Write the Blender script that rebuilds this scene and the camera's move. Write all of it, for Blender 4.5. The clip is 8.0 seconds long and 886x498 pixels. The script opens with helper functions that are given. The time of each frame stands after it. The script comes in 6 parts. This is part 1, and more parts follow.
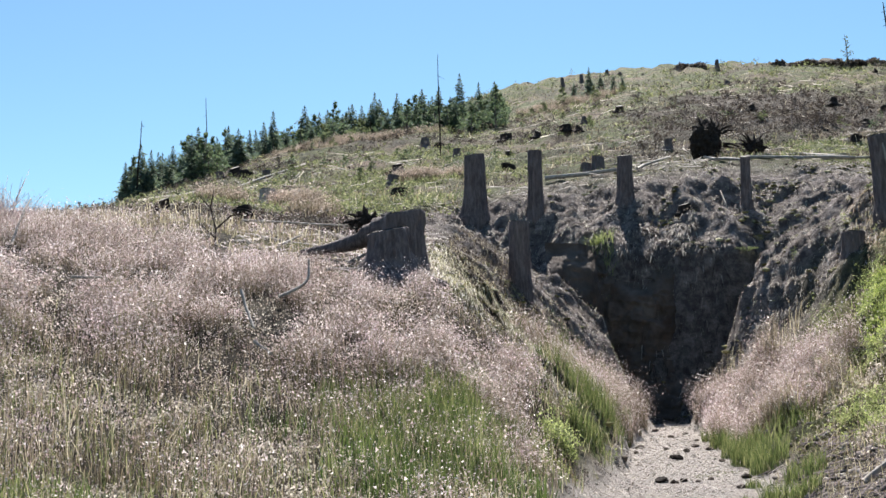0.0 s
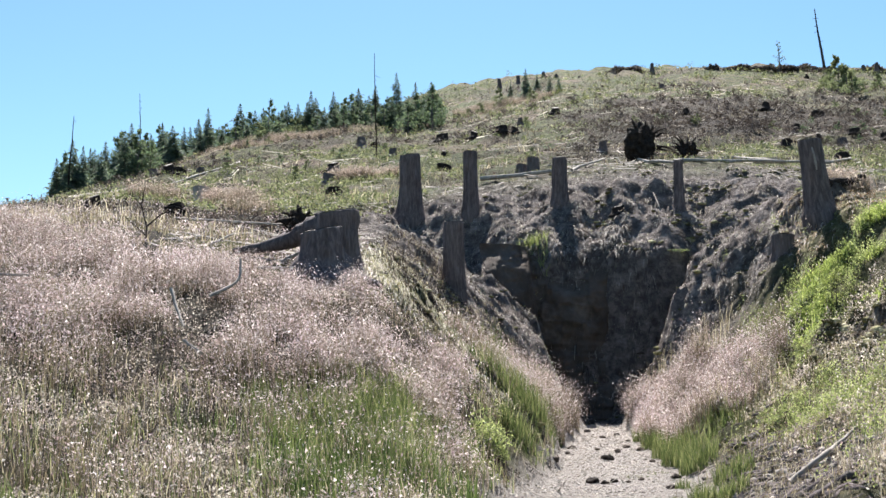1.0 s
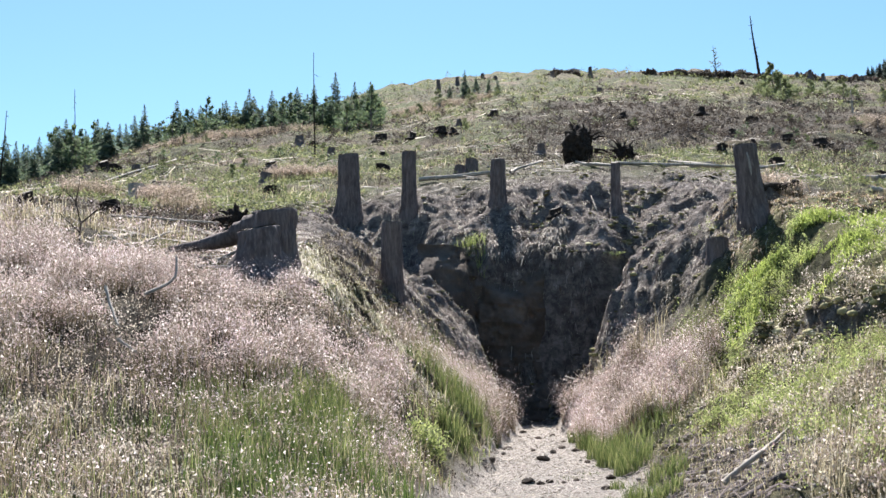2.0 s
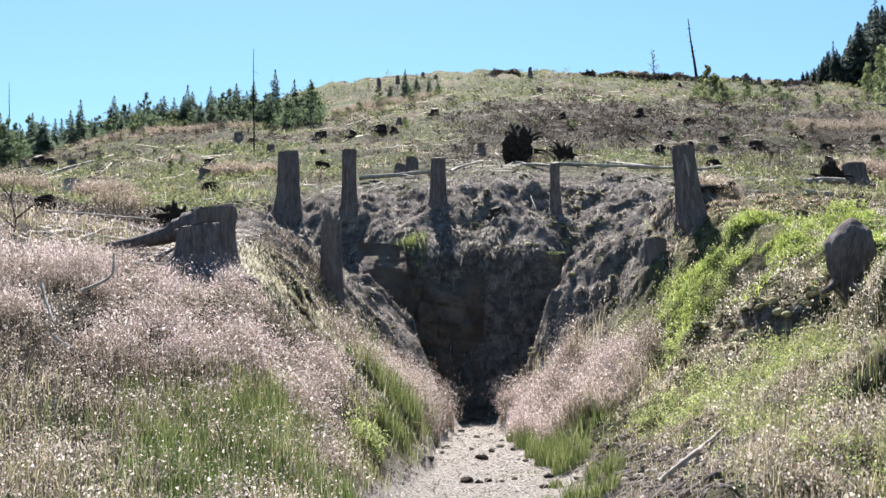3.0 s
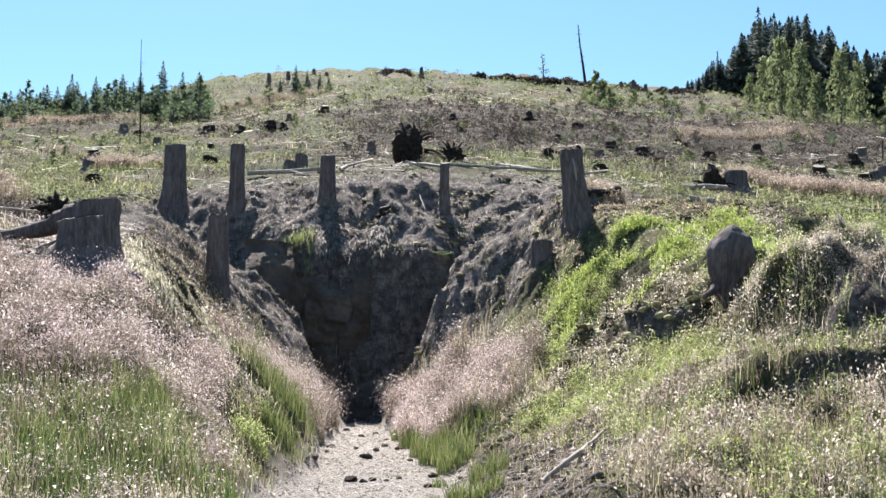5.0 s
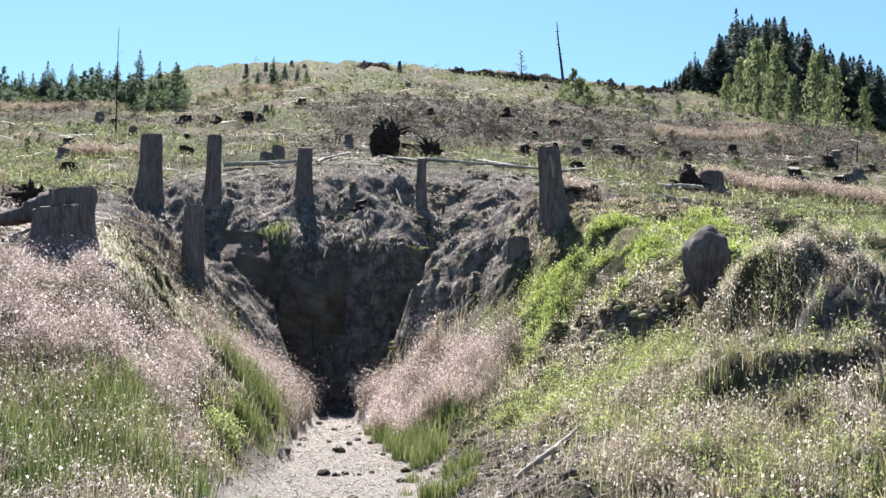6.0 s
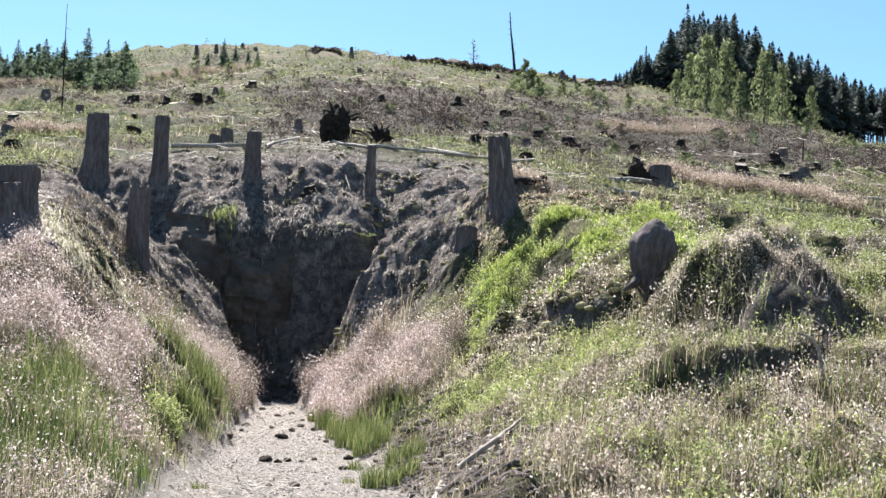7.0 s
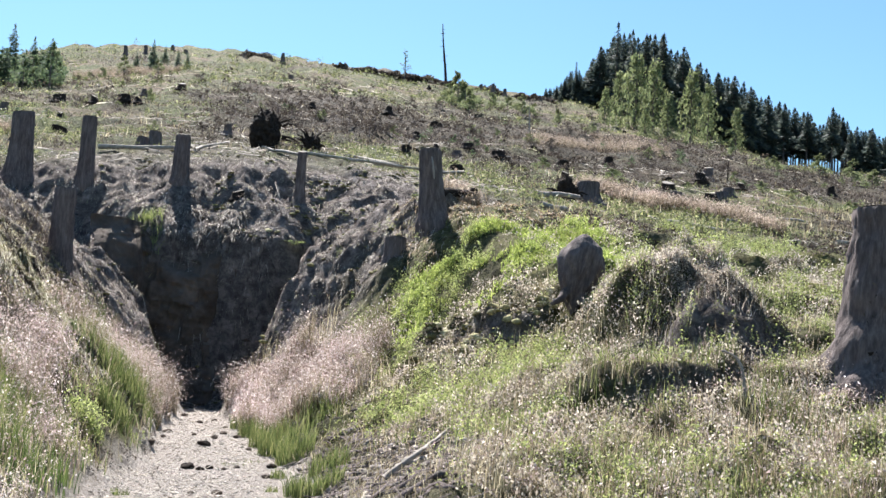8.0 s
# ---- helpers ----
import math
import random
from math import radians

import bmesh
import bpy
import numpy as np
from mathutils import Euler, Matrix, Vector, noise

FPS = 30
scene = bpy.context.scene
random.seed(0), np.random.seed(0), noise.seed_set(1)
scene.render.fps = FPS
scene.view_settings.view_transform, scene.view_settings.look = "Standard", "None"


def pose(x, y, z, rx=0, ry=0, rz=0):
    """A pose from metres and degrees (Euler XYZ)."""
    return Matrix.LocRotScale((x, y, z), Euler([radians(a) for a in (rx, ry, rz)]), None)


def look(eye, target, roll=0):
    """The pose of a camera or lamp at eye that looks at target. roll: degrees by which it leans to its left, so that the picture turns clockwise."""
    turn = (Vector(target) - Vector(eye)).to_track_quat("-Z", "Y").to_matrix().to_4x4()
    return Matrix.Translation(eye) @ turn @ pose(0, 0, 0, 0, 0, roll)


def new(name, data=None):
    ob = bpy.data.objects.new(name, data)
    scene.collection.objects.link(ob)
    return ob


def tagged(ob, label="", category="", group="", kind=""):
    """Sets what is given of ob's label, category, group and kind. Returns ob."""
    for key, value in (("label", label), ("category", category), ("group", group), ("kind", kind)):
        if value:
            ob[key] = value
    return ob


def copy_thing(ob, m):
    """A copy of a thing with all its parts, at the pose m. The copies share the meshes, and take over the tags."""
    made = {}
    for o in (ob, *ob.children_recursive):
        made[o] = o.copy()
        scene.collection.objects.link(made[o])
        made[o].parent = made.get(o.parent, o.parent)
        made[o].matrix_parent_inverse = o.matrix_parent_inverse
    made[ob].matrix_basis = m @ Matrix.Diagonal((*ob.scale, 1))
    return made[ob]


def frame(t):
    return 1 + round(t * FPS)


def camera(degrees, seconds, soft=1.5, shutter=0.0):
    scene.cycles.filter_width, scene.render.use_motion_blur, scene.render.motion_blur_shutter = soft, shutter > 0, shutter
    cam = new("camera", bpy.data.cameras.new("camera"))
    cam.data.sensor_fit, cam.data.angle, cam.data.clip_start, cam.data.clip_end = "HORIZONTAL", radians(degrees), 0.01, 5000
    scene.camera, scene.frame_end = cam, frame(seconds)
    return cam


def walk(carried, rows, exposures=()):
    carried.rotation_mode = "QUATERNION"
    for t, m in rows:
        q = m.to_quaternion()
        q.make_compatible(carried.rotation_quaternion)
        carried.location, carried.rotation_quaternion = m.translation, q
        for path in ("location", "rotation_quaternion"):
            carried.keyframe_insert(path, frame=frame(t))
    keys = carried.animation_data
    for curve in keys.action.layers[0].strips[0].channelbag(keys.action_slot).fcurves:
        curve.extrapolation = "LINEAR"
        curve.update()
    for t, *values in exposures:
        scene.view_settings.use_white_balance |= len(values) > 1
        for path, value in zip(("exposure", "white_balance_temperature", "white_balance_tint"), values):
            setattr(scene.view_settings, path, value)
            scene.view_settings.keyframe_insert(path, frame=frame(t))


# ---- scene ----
cam = camera(38, 8.0)
PATH = [
    (0.0, pose(0.008, -0.060, 1.590, 96.107, 0.664, 9.854)),
    (0.5, pose(0.021, -0.014, 1.597, 96.095, 0.568, 8.415)),
    (1.0, pose(0.042, 0.002, 1.596, 96.074, 0.509, 6.981)),
    (1.5, pose(0.039, 0.017, 1.594, 96.088, 0.371, 5.560)),
    (3.0, pose(0.002, 0.004, 1.594, 96.022, 0.097, 1.398)),
    (3.5, pose(0.000, 0.000, 1.600, 96.000, -0.000, 0.000)),
    (4.0, pose(0.008, -0.002, 1.596, 96.011, -0.147, -1.540)),
    (4.5, pose(0.001, 0.023, 1.593, 96.004, -0.230, -2.819)),
    (6.0, pose(-0.048, 0.021, 1.608, 95.777, -1.398, -4.917)),
    (6.5, pose(-0.056, 0.044, 1.607, 95.408, -2.019, -5.648)),
    (7.0, pose(-0.044, 0.092, 1.614, 95.332, -2.505, -7.363)),
    (7.5, pose(-0.064, 0.133, 1.614, 95.593, -3.252, -9.168)),
    (8.0, pose(-0.103, 0.115, 1.615, 95.975, -3.733, -10.795)),
]
walk(cam, PATH, exposures=((0.0, 1.34), (1.0, 1.47), (2.5, 1.58), (8.0, 1.66)))

# ---- sky, sun, exposure ----
SUN_ELEVATION, SUN_AZIMUTH = 49.0, -7.0          # azimuth from +y towards +x
world = bpy.data.worlds.new("sky")
scene.world = world
world.use_nodes = True
wn = world.node_tree
wn.nodes.clear()
sky = wn.nodes.new("ShaderNodeTexSky")
sky.sky_type, sky.sun_disc = "NISHITA", False
sky.sun_elevation, sky.sun_rotation = radians(SUN_ELEVATION), radians(SUN_AZIMUTH)
sky.air_density, sky.dust_density, sky.ozone_density = 1.0, 0.3, 2.0
back = wn.nodes.new("ShaderNodeBackground")
back.inputs["Strength"].default_value = 0.0475
wout = wn.nodes.new("ShaderNodeOutputWorld")
tint = wn.nodes.new("ShaderNodeMix")
tint.data_type, tint.blend_type = "RGBA", "MULTIPLY"
tint.inputs[0].default_value, tint.inputs[7].default_value = 1.0, (0.77, 1.02, 1.12, 1)
wn.links.new(sky.outputs[0], tint.inputs[6])
wn.links.new(tint.outputs[2], back.inputs[0])
wn.links.new(back.outputs[0], wout.inputs[0])

sun = new("sun", bpy.data.lights.new("sun", "SUN"))
sun.data.energy, sun.data.angle, sun.data.color = 5.0, radians(0.55), (1.0, 0.97, 0.94)
se, sa = radians(SUN_ELEVATION), radians(SUN_AZIMUTH)
sun.matrix_world = look((80 * math.sin(sa) * math.cos(se), 80 * math.cos(sa) * math.cos(se), 80 * math.sin(se)), (0, 0, 0))

rng = np.random.default_rng(7)


# ---- noise on arrays ----
def hash01(i, j, seed):
    h = (i * 374761393 + j * 668265263 + seed * 2147483647) & 0xFFFFFFFF
    h = ((h ^ (h >> 13)) * 1274126177) & 0xFFFFFFFF
    return ((h ^ (h >> 16)) & 0xFFFFFF) / float(0xFFFFFF)


def vnoise(x, y, seed=0):
    """Smooth value noise from -1 to 1."""
    xi, yi = np.floor(x).astype(np.int64), np.floor(y).astype(np.int64)
    u, v = x - xi, y - yi
    u, v = u * u * (3 - 2 * u), v * v * (3 - 2 * v)
    a, b = hash01(xi, yi, seed), hash01(xi + 1, yi, seed)
    c, d = hash01(xi, yi + 1, seed), hash01(xi + 1, yi + 1, seed)
    return ((a * (1 - u) + b * u) * (1 - v) + (c * (1 - u) + d * u) * v) * 2 - 1


def fbm(x, y, octaves=4, seed=0):
    out, amp, tot = 0.0, 1.0, 0.0
    for k in range(octaves):
        out = out + amp * vnoise(x * 2 ** k + 17.3 * k, y * 2 ** k - 9.1 * k, seed + k)
        tot += amp
        amp *= 0.5
    return out / tot


def smooth(a, b, x):
    t = np.clip((x - a) / (b - a), 0, 1)
    return t * t * (3 - 2 * t)


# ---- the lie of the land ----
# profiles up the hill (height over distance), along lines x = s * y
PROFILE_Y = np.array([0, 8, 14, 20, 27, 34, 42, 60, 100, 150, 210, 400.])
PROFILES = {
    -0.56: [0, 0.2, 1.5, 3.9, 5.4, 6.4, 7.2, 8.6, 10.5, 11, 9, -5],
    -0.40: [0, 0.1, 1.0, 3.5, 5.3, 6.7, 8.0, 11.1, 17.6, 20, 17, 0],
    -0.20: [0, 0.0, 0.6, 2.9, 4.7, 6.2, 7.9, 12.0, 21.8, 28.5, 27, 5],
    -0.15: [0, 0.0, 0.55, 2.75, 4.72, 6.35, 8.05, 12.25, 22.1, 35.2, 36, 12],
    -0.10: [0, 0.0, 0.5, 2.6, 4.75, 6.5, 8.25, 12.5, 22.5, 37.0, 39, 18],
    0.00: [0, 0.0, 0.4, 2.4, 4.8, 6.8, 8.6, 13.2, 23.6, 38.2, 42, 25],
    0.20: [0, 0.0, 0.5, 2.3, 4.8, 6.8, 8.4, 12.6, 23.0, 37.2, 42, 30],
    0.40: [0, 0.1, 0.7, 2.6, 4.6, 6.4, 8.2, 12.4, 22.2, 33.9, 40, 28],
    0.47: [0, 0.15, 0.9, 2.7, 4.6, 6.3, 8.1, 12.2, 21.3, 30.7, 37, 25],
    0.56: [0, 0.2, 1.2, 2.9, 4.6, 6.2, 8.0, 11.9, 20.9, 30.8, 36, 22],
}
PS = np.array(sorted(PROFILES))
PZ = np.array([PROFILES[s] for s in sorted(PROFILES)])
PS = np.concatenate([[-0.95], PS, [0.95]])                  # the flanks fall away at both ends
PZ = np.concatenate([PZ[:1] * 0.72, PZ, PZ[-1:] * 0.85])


def hermite(xs, zs, x):
    """Smooth curve through knots xs; zs has the knots along its last axis."""
    m = np.gradient(zs, xs, axis=-1)
    i = np.clip(np.searchsorted(xs, x) - 1, 0, len(xs) - 2)
    h = xs[i + 1] - xs[i]
    t = np.clip((x - xs[i]) / h, 0, 1)
    return ((2 * t**3 - 3 * t**2 + 1) * zs[..., i] + (t**3 - 2 * t**2 + t) * h * m[..., i]
            + (-2 * t**3 + 3 * t**2) * zs[..., i + 1] + (t**3 - t**2) * h * m[..., i + 1])


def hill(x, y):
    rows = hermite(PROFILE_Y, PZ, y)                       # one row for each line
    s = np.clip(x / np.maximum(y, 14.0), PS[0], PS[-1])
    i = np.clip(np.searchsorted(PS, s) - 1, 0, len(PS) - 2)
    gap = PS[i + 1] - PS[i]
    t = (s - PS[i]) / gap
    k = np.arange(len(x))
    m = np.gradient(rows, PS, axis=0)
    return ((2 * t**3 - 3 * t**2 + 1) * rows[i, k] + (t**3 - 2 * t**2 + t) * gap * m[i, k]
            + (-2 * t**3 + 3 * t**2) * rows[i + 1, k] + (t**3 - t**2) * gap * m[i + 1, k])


def path_mid(y):
    return 0.05 * np.sin(y * 0.35) + 0.06 + 0.25 * smooth(29.5, 26, y) - 0.05 * smooth(24, 16, y)


def path_half(y):
    return 0.38 + 0.62 * smooth(29.5, 25.5, y) + 0.30 * smooth(23, 16, y)


def floor_z(y):
    return 0.05 * np.clip(y - 18, 0, 14)


def cut_depth(x, y):
    """Height of the cutting's sides and head over its floor."""
    d = x - path_mid(y) + 0.10 * vnoise(x * 0 + 3, y * 0.8, 5)
    dx = np.maximum(np.abs(d) - path_half(y), 0)
    near = smooth(24, 15, y)
    pit = np.maximum(dx - (np.where(d < 0, 0.75, 1.2) + 0.30 * vnoise(x * 0.8, y * 1.7, 29) + 0.15 * vnoise(x * 2.1, y * 3.4, 30)) * smooth(29.8, 31.6, y), 0)
    left = dx * (1.2 - 0.42 * near)
    right = dx * (1.18 - 0.66 * smooth(30.5, 20.5, y))
    side = np.where(d < 0, left, right)
    bank = np.where(side < 3.84, side * 0.93, 3.58 + (side - 3.84) * 0.62)
    # the head: steep rock below, a broad apron of bare soil above
    crumble = 0.28 * vnoise(x * 1.1, y * 0 + 2, 9) + 0.14 * vnoise(x * 2.7, y * 0.9, 10)
    back = np.maximum(y - 33.45 + crumble, 0)
    r = np.sqrt(pit**2 + back**2) + (0.16 * vnoise(x * 1.1, y * 1.1, 20) + 0.10 * vnoise(x * 2.9, y * 2.9, 19)) * smooth(0.1, 0.8, pit + back)
    turn = np.arctan2(pit, back + 0.02)                      # 0 at the back, 1.57 at the sides
    wall = 4.4 + 3.3 * smooth(1.25, 0.3, turn)
    apron = np.where(d < 0, np.interp(turn, [0, 0.45, 0.75, 0.95, 1.3, 1.57], [0.70, 0.57, 0.52, 0.50, 0.54, 0.60]),
                     np.interp(turn, [0, 0.5, 0.9, 1.57], [0.66, 0.52, 0.48, 0.58]))
    top = np.where(d < 0, 4.35 - 1.2 * smooth(0.5, 0.95, turn) - 0.4 * smooth(1.0, 1.5, turn), 4.45 - 0.5 * smooth(0.7, 1.4, turn))
    foot = top / wall
    head = np.where(r < foot, r * wall, top + (r - foot) * apron)
    return bank + (head - bank) * smooth(29.0, 32.0, y)


def turf_lip(x, y):
    """Distance up the slope from the edge of a small turf step."""
    return y - 17.0 - 0.30 * (x - 5.5) - 0.16 * np.sin(x * 2.7)


def land(x, y):
    """Ground height, and how far a place lies inside the cutting (0 to 1)."""
    x, y = np.asarray(x, float), np.asarray(y, float)
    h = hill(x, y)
    c = floor_z(y) + cut_depth(x, y)
    k = 0.35                                                # rounded shoulder
    m = np.clip(0.5 + 0.5 * (h - c) / k, 0, 1)
    z = h * (1 - m) + c * m - k * m * (1 - m)
    inside = smooth(-0.3, 0.7, h - c)
    flat = smooth(0.25, 0.0, np.maximum(np.abs(x - path_mid(y)) - path_half(y), 0)) * smooth(31.4, 31.0, y)
    steep = inside * (1 - flat)
    rough = 0.10 + 0.05 * smooth(18, 25, y) * steep
    far = np.clip(np.abs(y) / 30, 1, 6)
    z = z + (1 - flat) * (0.17 * fbm(x / 2.6, y / 2.6, 3, 1) * far + rough * fbm(x / 0.55, y / 0.55, 3, 2))
    # rounded clods with creases between them
    sway = 0.35 * vnoise(x / 1.1, y / 1.1, 22)
    clod = 0.14 * np.abs(vnoise(x / 0.80 + sway, y / 0.50 + sway, 18)) + 0.16 * np.abs(vnoise(x / 0.36 + sway, y / 0.24, 23)) + 0.10 * np.abs(vnoise(x / 0.19, y / 0.15, 24)) + 0.16 * fbm(x / 1.5, y / 1.1, 2, 8) - 0.16
    apron = smooth(43, 37, y) * smooth(29, 32, y) * smooth(8.5, 6.0, np.abs(x + 0.3))
    z = z + np.maximum(steep * smooth(19, 24, y), 0.6 * apron * (1 - flat)) * clod
    z = z + flat * 0.025 * fbm(x / 0.5, y / 0.5, 3, 3)
    brow_moss = smooth(20.6, 21.6, y) * smooth(28, 25, y) * smooth(-5.2, -4.2, x) * steep * (x < 0)
    z = z + brow_moss * (0.38 * np.abs(vnoise(x / 0.62 + sway, y / 0.45, 26)) + 0.15 * np.abs(vnoise(x / 0.27, y / 0.22, 27)) - 0.16)
    turf = (1 - flat) * (1 - steep) * smooth(10, 13, y) * smooth(34, 29, y) * smooth(1.5, 3.5, x)
    z = z + turf * (0.24 * smooth(-0.35, 0.35, fbm(x / 2.2, y / 1.3, 2, 11)) + 0.16 * smooth(0.0, 0.16, fbm(x / 1.2, y / 0.7, 2, 16)) + 0.20 * fbm(x / 0.7, y / 0.5, 2, 12) - 0.20)
    z = z + smooth(36, 60, y) * (0.55 * fbm(x / 5, y / 4, 3, 13) + 0.28 * fbm(x / 1.6, y / 1.6, 2, 14))
    # turf shoulder and hollow on the bank beside the uprooted stump
    torn = y + 0.45 * vnoise(x * 1.6, y * 0, 15) + 0.18 * vnoise(x * 3.7, y * 0, 28)
    heap = smooth(5.6, 7.3, x) * smooth(9.4, 8.4, x) * smooth(23.0, 20.6, y)
    heap = heap * (0.9 + 0.22 * vnoise(x * 1.5, y * 1.5, 17) + 0.22 * vnoise(x * 3, y * 3, 19))
    z = z + heap * (0.66 * smooth(18.65, 19.2, torn) + 0.75 * smooth(19.1, 20.7, torn))
    brow = y - 23.3 + 0.85 * (x - 5.0) - 0.22 * np.sin(x * 3.1)
    z = z + smooth(3.7, 4.3, x) * smooth(6.5, 5.9, x) * 0.34 * smooth(-0.5, 0.4, vnoise(x * 1.5, y * 0.7, 25)) * (smooth(-0.10, 0.10, brow) - smooth(0.1, 1.5, brow))
    ledge = smooth(5.3, 6.2, x) * smooth(8.3, 7.5, x)
    lip = turf_lip(x, y)
    z = z + ledge * 0.42 * (smooth(-0.08, 0.08, lip) - smooth(0.1, 1.0, lip))
    return z, inside, flat


def ground_z(x, y):
    return float(land(np.array([x]), np.array([y]))[0][0])


# ---- building helpers ----
def grid_mesh(name, V, F, mats, material_index=None, smooth_shade=False):
    me = bpy.data.meshes.new(name)
    V = np.asarray(V, np.float32)
    F = np.asarray(F, np.int32)
    n = F.shape[1]
    me.vertices.add(len(V))
    me.vertices.foreach_set("co", V.ravel())
    me.loops.add(F.size)
    me.loops.foreach_set("vertex_index", F.ravel())
    me.polygons.add(len(F))
    me.polygons.foreach_set("loop_start", np.arange(0, F.size, n, dtype=np.int32))
    me.polygons.foreach_set("loop_total", np.full(len(F), n, np.int32))
    if smooth_shade:
        me.polygons.foreach_set("use_smooth", np.ones(len(F), bool))
    for m in mats if isinstance(mats, (list, tuple)) else [mats]:
        me.materials.append(m)
    if material_index is not None:
        me.polygons.foreach_set("material_index", np.asarray(material_index, np.int32))
    me.update(calc_edges=True)
    return me


def part_np(name, V, F, mat, parent=None, label="", smooth_shade=False, material_index=None):
    ob = new(name, grid_mesh(name, V, F, mat, material_index, smooth_shade))
    if parent is not None:
        ob.parent = parent
    if label:
        ob["label"] = label
    return ob


def part(name, bm, mat, parent=None, label="", smooth_shade=False):
    me = bpy.data.meshes.new(name)
    bm.to_mesh(me)
    bm.free()
    for m in mat if isinstance(mat, (list, tuple)) else [mat]:
        me.materials.append(m)
    if smooth_shade:
        for p in me.polygons:
            p.use_smooth = True
    ob = new(name, me)
    if parent is not None:
        ob.parent = parent
    if label:
        ob["label"] = label
    return ob


def tube(points, radii, sides=8, cap=True, wobble=0.0, seed=0):
    """Vertices and quads of a tapered tube along points."""
    pts = [Vector(p) for p in points]
    r = np.random.default_rng(seed)
    V, F = [], []
    up = Vector((0.31, 0.17, 0.93))
    for i, p in enumerate(pts):
        d = (pts[min(i + 1, len(pts) - 1)] - pts[max(i - 1, 0)]).normalized()
        a = d.cross(up)
        if a.length < 0.1:
            a = d.cross(Vector((1, 0, 0)))
        a.normalize()
        b = d.cross(a)
        for k in range(sides):
            t = 2 * math.pi * k / sides
            q = radii[i] * (1 + wobble * r.uniform(-1, 1))
            V.append(p + a * math.cos(t) * q + b * math.sin(t) * q)
    n = len(pts)
    for i in range(n - 1):
        for k in range(sides):
            k2 = (k + 1) % sides
            F.append((i * sides + k, i * sides + k2, (i + 1) * sides + k2, (i + 1) * sides + k))
    if cap:
        for base in (0, (n - 1) * sides):
            V.append(pts[0] if base == 0 else pts[-1])
            c = len(V) - 1
            for k in range(sides):
                F.append((base + k, base + (k + 1) % sides, c, c))
    tri = []
    for f in F:
        tri.append((f[0], f[1], f[2]))
        if f[3] != f[2]:
            tri.append((f[0], f[2], f[3]))
    return np.array([tuple(v) for v in V]), np.array(tri)


def join(pieces):
    V, F, n = [], [], 0
    for v, f in pieces:
        V.append(v)
        F.append(np.asarray(f) + n)
        n += len(v)
    return np.concatenate(V), np.concatenate(F)


# ---- materials ----
def material(name, build):
    m = bpy.data.materials.new(name)
    m.use_nodes = True
    nt = m.node_tree
    nt.nodes.clear()
    out = nt.nodes.new("ShaderNodeOutputMaterial")

    def node(kind, **props):
        n = nt.nodes.new(kind)
        for k, v in props.items():
            if k in n.inputs:
                n.inputs[k].default_value = v
        return n

    def tex(scale, detail=4.0, rough=0.6, coords="Object"):
        co = nt.nodes.new("ShaderNodeTexCoord")
        n = node("ShaderNodeTexNoise", Scale=scale, Detail=detail, Roughness=rough)
        nt.links.new(co.outputs[coords], n.inputs["Vector"])
        return n.outputs["Fac"]

    def ramp(fac, *stops):
        n = nt.nodes.new("ShaderNodeValToRGB")
        e = n.color_ramp.elements
        while len(e) < len(stops):
            e.new(0.5)
        for k, (p, c) in enumerate(stops):
            e[k].position, e[k].color = p, (*c, 1)
        nt.links.new(fac, n.inputs[0])
        return n.outputs[0]

    def mix(fac, a, b):
        n = nt.nodes.new("ShaderNodeMix")
        n.data_type = "RGBA"
        for sock, val in ((n.inputs[0], fac), (n.inputs[6], a), (n.inputs[7], b)):
            if isinstance(val, bpy.types.NodeSocket):
                nt.links.new(val, sock)
            else:
                sock.default_value = val if not isinstance(val, tuple) else (*val, 1)
        return n.outputs[2]

    def bump(height, strength, distance, below=None):
        n = node("ShaderNodeBump", Strength=strength, Distance=distance)
        nt.links.new(height, n.inputs["Height"])
        if below is not None:
            nt.links.new(below, n.inputs["Normal"])
        return n.outputs[0]

    def surface(color, roughness=0.9, normal=None, translucent=0.0, specular=0.2):
        p = node("ShaderNodeBsdfPrincipled", Roughness=roughness)
        p.inputs["Specular IOR Level"].default_value = specular
        if isinstance(color, bpy.types.NodeSocket):
            nt.links.new(color, p.inputs["Base Color"])
        else:
            p.inputs["Base Color"].default_value = (*color, 1)
        if normal is not None:
            nt.links.new(normal, p.inputs["Normal"])
        last = p.outputs[0]
        if translucent:
            t = nt.nodes.new("ShaderNodeBsdfTranslucent")
            if isinstance(color, bpy.types.NodeSocket):
                nt.links.new(color, t.inputs[0])
            else:
                t.inputs[0].default_value = (*color, 1)
            mx = node("ShaderNodeMixShader", Fac=translucent)
            nt.links.new(last, mx.inputs[1])
            nt.links.new(t.outputs[0], mx.inputs[2])
            last = mx.outputs[0]
        nt.links.new(last, out.inputs[0])

    build(nt, node, tex, ramp, mix, bump, surface)
    return m


def attribute(nt, name):
    a = nt.nodes.new("ShaderNodeAttribute")
    a.attribute_name = name
    return a.outputs["Fac"]


def island(nt):
    return nt.nodes.new("ShaderNodeNewGeometry").outputs["Random Per Island"]


